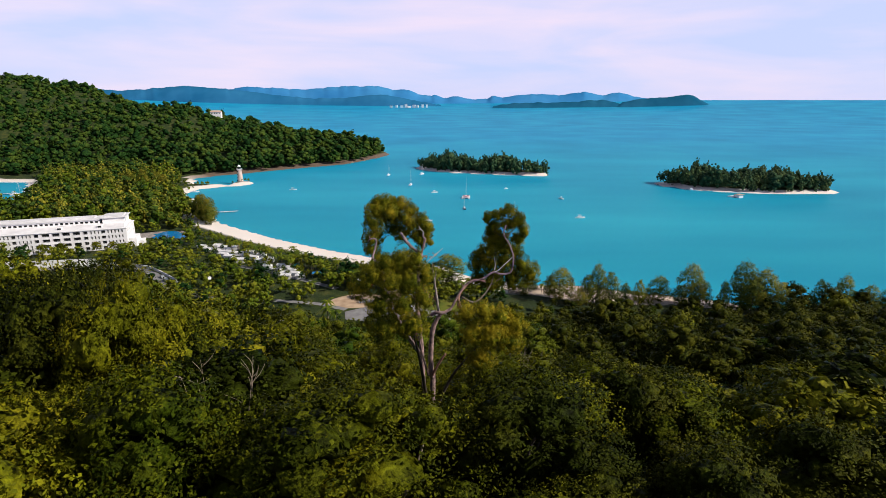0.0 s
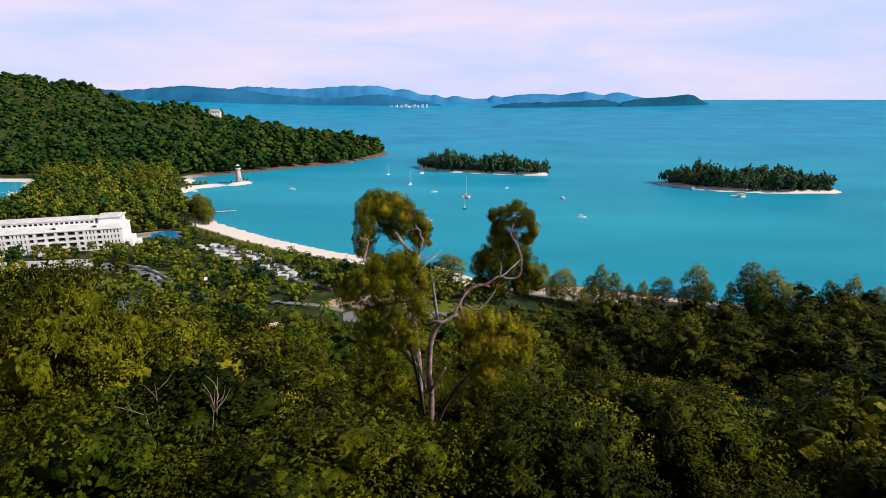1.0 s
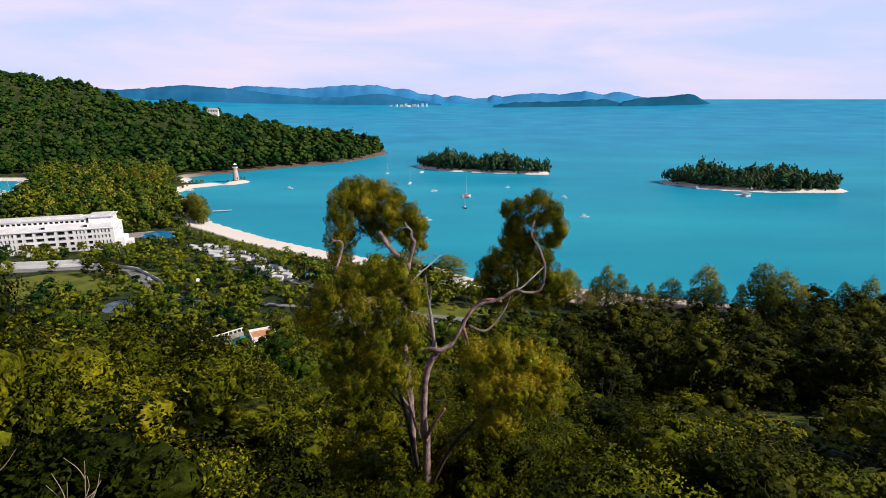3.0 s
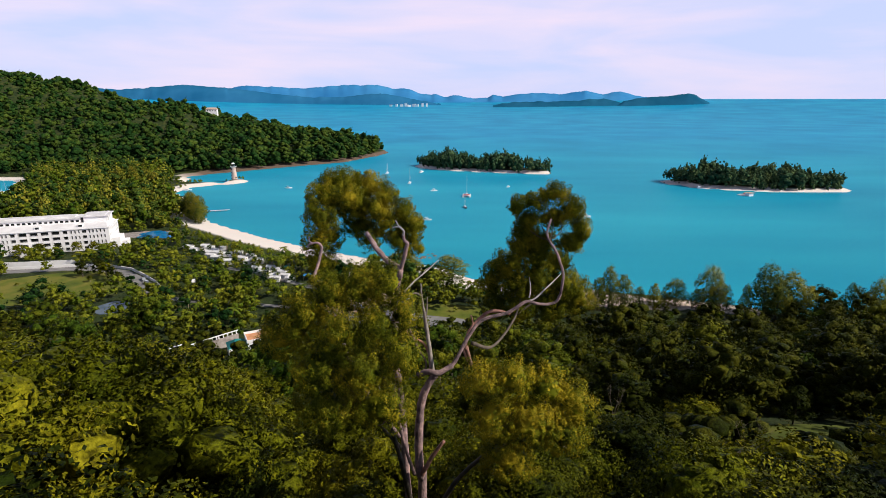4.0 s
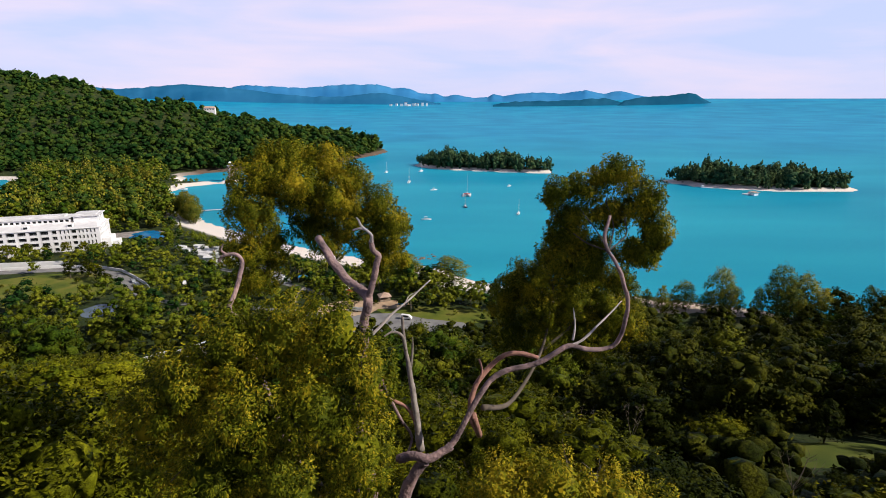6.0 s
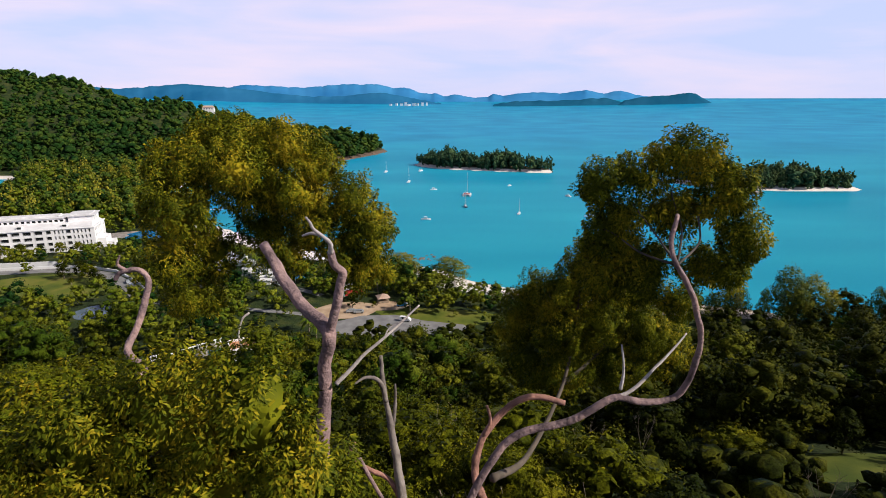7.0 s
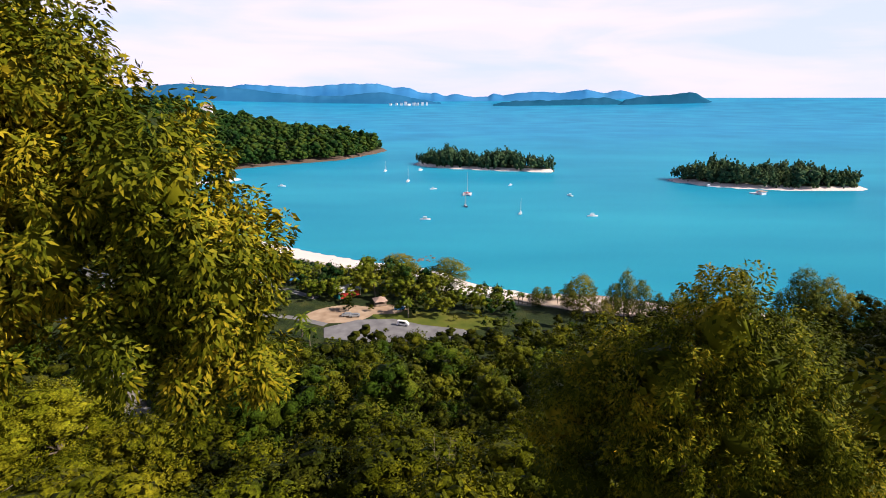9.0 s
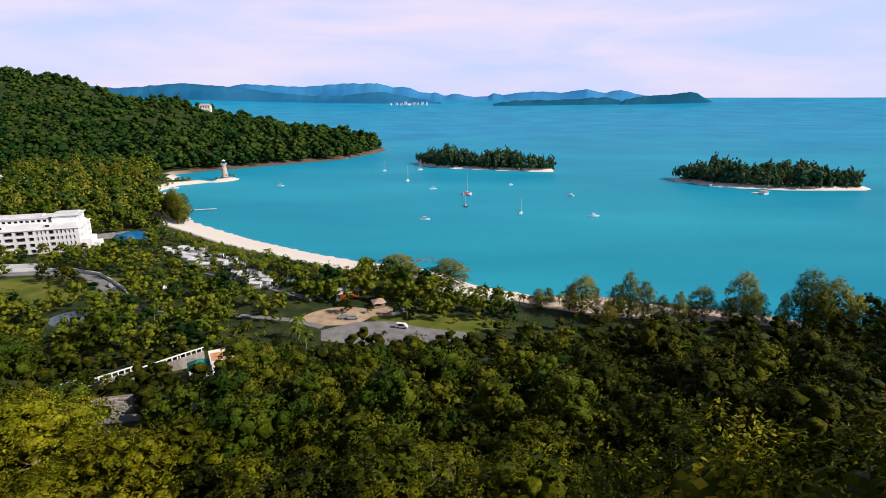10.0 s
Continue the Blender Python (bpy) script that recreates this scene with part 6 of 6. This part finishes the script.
def make_rocks():
    rng = random.Random(41)
    group = "shore rocks"
    protos = []
    for k in range(4):
        bm = bmesh.new()
        bmesh.ops.create_icosphere(bm, subdivisions=2, radius=1.0)
        for v in bm.verts:
            v.co *= 1 + 0.35 * noise.noise(v.co * 1.4 + Vector((k * 7, 0, 0)))
            v.co.z *= 0.65
        protos.append(mesh_of(bm, "rock", ROCK))
    spots = [(-14 + rng.gauss(0, 4), 338 + rng.gauss(0, 4), rng.uniform(0.5, 1.5)) for _ in range(22)]
    for poly in (MAINLAND[22:27], ISLET_WEST[:1] + ISLET_WEST[5:7], ISLET_EAST[:2] + ISLET_EAST[5:7]):
        for (ax, ay), (bx, by) in zip(poly, poly[1:]):
            n = int(math.hypot(bx - ax, by - ay) / 7)
            for i in range(min(n, 26)):
                u = rng.random()
                spots.append((ax + (bx - ax) * u + rng.gauss(0, 1.5), ay + (by - ay) * u + rng.gauss(0, 1.5), rng.uniform(0.8, 2.2)))
    for x, y, r in spots:
        ob = new("rock", protos[rng.randrange(4)])
        ob.matrix_basis = pose(x, y, max(-0.3, ground_z(x, y) - 0.2), rng.uniform(-15, 15), rng.uniform(-15, 15), rng.uniform(0, 360)) @ Matrix.Diagonal((r, r * rng.uniform(0.7, 1.2), r, 1))
        tagged(ob, "weathered brown shore rock at the waterline", "rock", group)


make_rocks()


# ---- palms, casuarinas and bare trees ----
def make_palm(seed):
    rng = random.Random(seed)
    palm = tagged(new("palm"), "slender coconut palm behind the beach", "palm tree", "beach palms")
    bm = bmesh.new()
    lean = rng.uniform(-1.2, 1.2)
    top = Vector((lean, rng.uniform(-0.8, 0.8), 7.6))
    tube(bm, [(0, 0, -0.6), (lean * 0.15, 0, 2.5), (lean * 0.5, top.y * 0.5, 5.2), top], 0.20, 0.12, 7)
    part("trunk", bm, BARK_PALE, palm, smooth=True)
    q = []
    for k in range(15):
        a = 2.4 * k + rng.uniform(-0.2, 0.2)
        rise = rng.uniform(-0.2, 0.9)
        L = rng.uniform(2.4, 3.1)
        out = Vector((math.cos(a), math.sin(a), 0))
        side = Vector((-math.sin(a), math.cos(a), 0))
        rib = [top + out * (L * u) + Vector((0, 0, L * (rise * u - 0.75 * u * u))) for u in (0, 0.2, 0.4, 0.6, 0.8, 1.0)]
        for i in range(5):
            w = 0.55 * (1 - abs(i - 1.8) / 4.2)
            for sgn in (-1, 1):
                edge = side * (sgn * w) + Vector((0, 0, -0.22))
                q.append([rib[i], rib[i] + edge * 0.9, rib[i + 1] + edge + out * 0.15, rib[i + 1]])
    part("crown", quads("crown", np.array(q), LEAF_PALM), LEAF_PALM, palm)
    return palm


def plant_palms():
    rng = random.Random(51)
    protos = [make_palm(60 + k) for k in range(4)]
    spots = []
    for k in range(46):
        u = rng.random()
        spots.append((-134 + 90 * u + rng.gauss(0, 3.5), 334 - 62 * u + rng.gauss(0, 4), rng.uniform(0.7, 1.0)))
    for k in range(14):
        spots.append((22 + 36 * rng.random(), 258 + rng.gauss(0, 3), rng.uniform(0.55, 0.8)))
    for x, y in ((-66, 252), (-58, 262), (-30, 262), (-22, 268), (-14, 240), (-120, 262), (-112, 236), (-104, 228), (-94, 214), (-126, 228), (-86, 222), (-52, 222), (-50, 214), (-46, 209)):
        spots.append((x, y, rng.uniform(0.9, 1.2)))
    for k, (x, y, s) in enumerate(spots):
        m = pose(x, y, ground_z(x, y), 0, 0, rng.uniform(0, 360)) @ Matrix.Scale(s, 4)
        if k < 4:
            protos[k].matrix_basis = m
        else:
            copy_thing(protos[k % 4], m).matrix_basis = m


plant_palms()


def plant_casuarinas():
    rng = random.Random(71)
    # x, y, height, spread
    for x, y, h, w in ((56.4, 246, 17, 12), (52, 249, 12, 6), (68.1, 240, 15.5, 7), (72.7, 240, 20.5, 8), (79, 240, 16.5, 8), (64, 238, 9, 7), (86.2, 240, 11, 4.6), (91.8, 238, 13.5, 5), (104.1, 244, 13.5, 9.5), (98, 242, 8, 6),
                       (111.6, 240, 10, 6), (116.4, 238, 21.5, 11.5), (120, 236, 15, 9), (130.2, 234, 14, 5), (136.6, 232, 24, 13), (141, 230, 19, 11), (146.2, 230, 21, 13), (152, 228, 16, 8), (166, 222, 19, 8), (174, 220, 22, 9),
                       (181, 215, 19, 8), (189, 212, 21, 9), (199, 206, 20, 9), (212, 204, 22, 10), (224, 198, 20, 9), (2.8, 288, 13.5, 19), (-22, 300, 11.5, 17), (-17, 296, 8, 8), (-200, 436, 24, 12), (-194, 430, 21, 10), (-206, 444, 22, 11),
                       (-199, 446, 20, 10), (-212, 452, 20, 9), (-190, 424, 15, 9), (-296, 560, 20, 11), (-304, 566, 22, 11), (-312, 556, 19, 11), (-322, 570, 24, 12), (-330, 560, 22, 11), (-340, 575, 21, 11), (-318, 585, 20, 11),
                       (-288, 548, 16, 9), (40, 255, 9, 6), (46, 262, 8, 5)):
        size = h / 9.4
        plant("casuarina", "mid", x, y, size, rng, None, w / (4.6 * size))


plant_casuarinas()


def plant_chosen():
    """Single trees that stand out: tall ones on the western shoulder, shrubs on the lawn and round the car park."""
    rng = random.Random(73)
    for kind, x, y, top, broad in (("dark", -24.5, 31, 91.0, 0.62), ("spreading", -19.2, 30, 90.0, 0.6), ("dark", -16.2, 31.5, 88.0, 0.66), ("dark", -30, 34, 90.5, 0.66),
                                   ("dark", -27.5, 38, 89.5, 0.7), ("broadleaf", -35, 41, 89.0, 0.7), ("dark", -33, 47, 87.0, 0.7),
                                   ("sunny", -51, 101, 55.5, 1.4), ("sunny", -43.5, 94, 50.5, 1.3), ("sunny", -58, 98, 57.0, 1.3)):
        g = ground_z(x, y)
        plant(kind, "near", x, y, (top - g) / 10.2, rng, g - 0.2, broad)
    for kind, x, y, h, broad in (("broadleaf", -213, 331, 8, 1.3), ("broadleaf", -222, 328, 8.5, 1.3), ("dark", -231, 325, 8, 1.3), ("broadleaf", -240, 322, 9, 1.3), ("broadleaf", -250, 319, 9, 1.3), ("broadleaf", -203, 334, 7, 1.3), ("dark", -190, 284, 10, 1.3), ("dark", -183, 287, 11, 1.3), ("broadleaf", -176, 282, 10, 1.4), ("dark", -170, 277, 9, 1.3), ("broadleaf", -181, 276, 4, 1.4), ("dark", -164, 272, 8, 1.3),
                                 ("broadleaf", -205, 262, 2.5, 1.5), ("broadleaf", -214, 270, 2.0, 1.5), ("dark", -39.5, 247, 7.5, 1.2), ("broadleaf", -30, 247, 3.4, 1.3), ("broadleaf", -21.5, 226, 2.2, 1.7),
                                 ("broadleaf", -25, 225.5, 1.8, 1.6), ("broadleaf", -26, 257, 5, 1.1), ("dark", -12, 252, 9, 1.1), ("dark", -6, 258, 10, 1.1), ("dark", 3, 256, 10, 1.1), ("dark", -16, 262, 10, 1.1),
                                 ("broadleaf", 12, 250, 8, 1.1), ("dark", 20, 246, 9, 1.1), ("dark", -20, 276, 10, 1.1), ("broadleaf", -30, 280, 8, 1.1), ("dark", -34, 288, 9, 1.1), ("dark", -10, 272, 9, 1.1)):
        plant(kind, "mid", x, y, h / 10.2, rng, None, broad)


plant_chosen()


def make_far_places():
    """White buildings of a town on the far shore, and a house on the headland's ridge."""
    rng = random.Random(79)
    for k in range(9):
        b = (688 + 8 * k + rng.uniform(-2, 2) - 784) / 951 * 0.9636
        w, h = rng.uniform(12, 26), rng.uniform(8, 26) * (1.5 if k == 6 else 1)
        t = tagged(new("town_building"), "small white town building on the far shore", "building", "far town")
        t.matrix_basis = pose(b * 4060, 22 + 4060, 45.5, 0, 0, rng.uniform(-20, 20))
        boxes("wall", WHITE, t, [(-w / 2, w / 2, -8, 8, -4, h)])
        boxes("roof", ROOF_WHITE if k % 3 else DECK, t, [(-w / 2 - 1, w / 2 + 1, -9, 9, h, h + 1.5)])
    house = tagged(new("ridge_house"), "white house with a red-brown roof on the wooded ridge", "house")
    house.matrix_basis = pose(-432, 1040, ground_z(-432, 1040) + 8.0, 0, 0, 10) @ Matrix.Scale(0.75, 4)
    boxes("wall", WHITE, house, [(-13, 13, -6, 6, -9, 6)])
    bm = bmesh.new()
    vs = [bm.verts.new(c) for c in ((-14, -7, 6), (14, -7, 6), (14, 7, 6), (-14, 7, 6), (-10, 0, 10.5), (10, 0, 10.5))]
    for f in ((0, 1, 5, 4), (2, 3, 4, 5), (1, 2, 5), (3, 0, 4), (3, 2, 1, 0)):
        bm.faces.new([vs[i] for i in f])
    part("roof", bm, DECK, house)
    for x in (-9, -3, 3, 9):
        boxes("window", GLASS, house, [(x - 1.2, x + 1.2, -6.1, -6.0, 1.5, 4.2)])


make_far_places()


def grass_slope(cx, cy, rx, ry, label):
    """An open grassy patch that lies on the slope."""
    me = sheet("grass_slope", np.linspace(cx - rx, cx + rx, 14), np.linspace(cy - ry, cy + ry, 9), lambda x, y: land(x, y) + 0.25 - 0.9 * np.clip(((x - cx) / rx) ** 2 + ((y - cy) / ry) ** 2 - 0.7, 0, 2), LAWN)
    tagged(new("grass_slope", me), label, "grass", kind="structure")


grass_slope(70, 104, 19, 7, "rough yellow-green grass in a forest clearing")
grass_slope(-14, 97, 11, 5.5, "rough brownish grass in a forest clearing")


def make_bare_tree(x, y, top, seed, spread=2.2, base_z=None):
    rng = random.Random(seed)
    g = ground_z(x, y) if base_z is None else base_z
    t = tagged(new("bare_tree"), "leafless pale grey tree rising from the forest", "tree", "bare trees")
    t.matrix_basis = pose(x, y, g - 0.3)
    h = top - g
    bm = bmesh.new()
    fork = Vector((rng.uniform(-0.5, 0.5), rng.uniform(-0.5, 0.5), h * 0.55))
    tube(bm, [(0, 0, 0), fork * 0.5 + Vector((0.2, 0, 0)), fork], 0.09, 0.05, 6, 0.1, seed)
    part("trunk", bm, BARK_PALE, t, smooth=True)
    for k in range(6):
        a = 2.4 * k + rng.uniform(-0.4, 0.4)
        end = fork + Vector((math.cos(a) * spread * rng.uniform(0.5, 1), math.sin(a) * spread * rng.uniform(0.5, 1), h * rng.uniform(0.28, 0.45)))
        bm = bmesh.new()
        mid = fork.lerp(end, 0.5) + Vector((rng.uniform(-0.3, 0.3), rng.uniform(-0.3, 0.3), -0.25))
        tube(bm, [fork * rng.uniform(0.8, 1.0), mid, end], 0.034, 0.010, 5, 0.1, k)
        for j in range(4):
            u = rng.uniform(0.4, 0.95)
            p0 = mid.lerp(end, u)
            p1 = p0 + Vector((rng.uniform(-0.8, 0.8), rng.uniform(-0.8, 0.8), rng.uniform(0.3, 1.1)))
            tube(bm, [p0, p0.lerp(p1, 0.5) + Vector((0.1, 0, 0)), p1], 0.018, 0.007, 4, 0, j)
        part("branch", bm, BARK_PALE, t)


for n, (x, y, top) in enumerate(((23.8, 51.5, 70.9), (38.5, 75, 57), (-11.2, 24.5, 86.2), (15.8, 80, 60), (0.5, 86, 57), (7.4, 48.5, 77), (6, 70, 62), (-20, 33, 80), (29, 96, 50), (10, 88, 54))):
    make_bare_tree(x, y, top, 90 + n)


def make_stone_wall():
    """A short retaining wall of squared blocks above the lower road."""
    rng = random.Random(81)
    wall = tagged(new("retaining_wall"), "retaining wall of rough pale stone blocks", "wall")
    wall.matrix_basis = pose(-82, 154, ground_z(-77, 154) - 0.4, 0, 0, 12)
    boxes("backing", ROCK, wall, [(0, 9, 0.5, 1.2, 0, 5.0)])
    stones = []
    for k in range(4):
        bm = bmesh.new()
        box(bm, -0.5, 0.5, -0.35, 0.35, -0.32, 0.32)
        bmesh.ops.bevel(bm, geom=bm.edges[:], offset=0.08, segments=1, affect="EDGES")
        for v in bm.verts:
            v.co += Vector((rng.uniform(-0.05, 0.05), rng.uniform(-0.05, 0.05), rng.uniform(-0.05, 0.05)))
        stones.append(mesh_of(bm, "stone", STONE))
    for r in range(7):
        for c in range(9):
            piece("stone", stones[rng.randrange(4)], wall, pose(0.5 + c + 0.25 * (r % 2), 0.2 + rng.uniform(-0.1, 0.05), 0.4 + 0.7 * r, 0, 0, rng.uniform(-4, 4)))


make_stone_wall()
ribbon("road", [(-84, 149), (-76, 151), (-68, 154), (-58, 162)], 4.5, ASPHALT, 0.2, "narrow paved road below a retaining wall", "road")
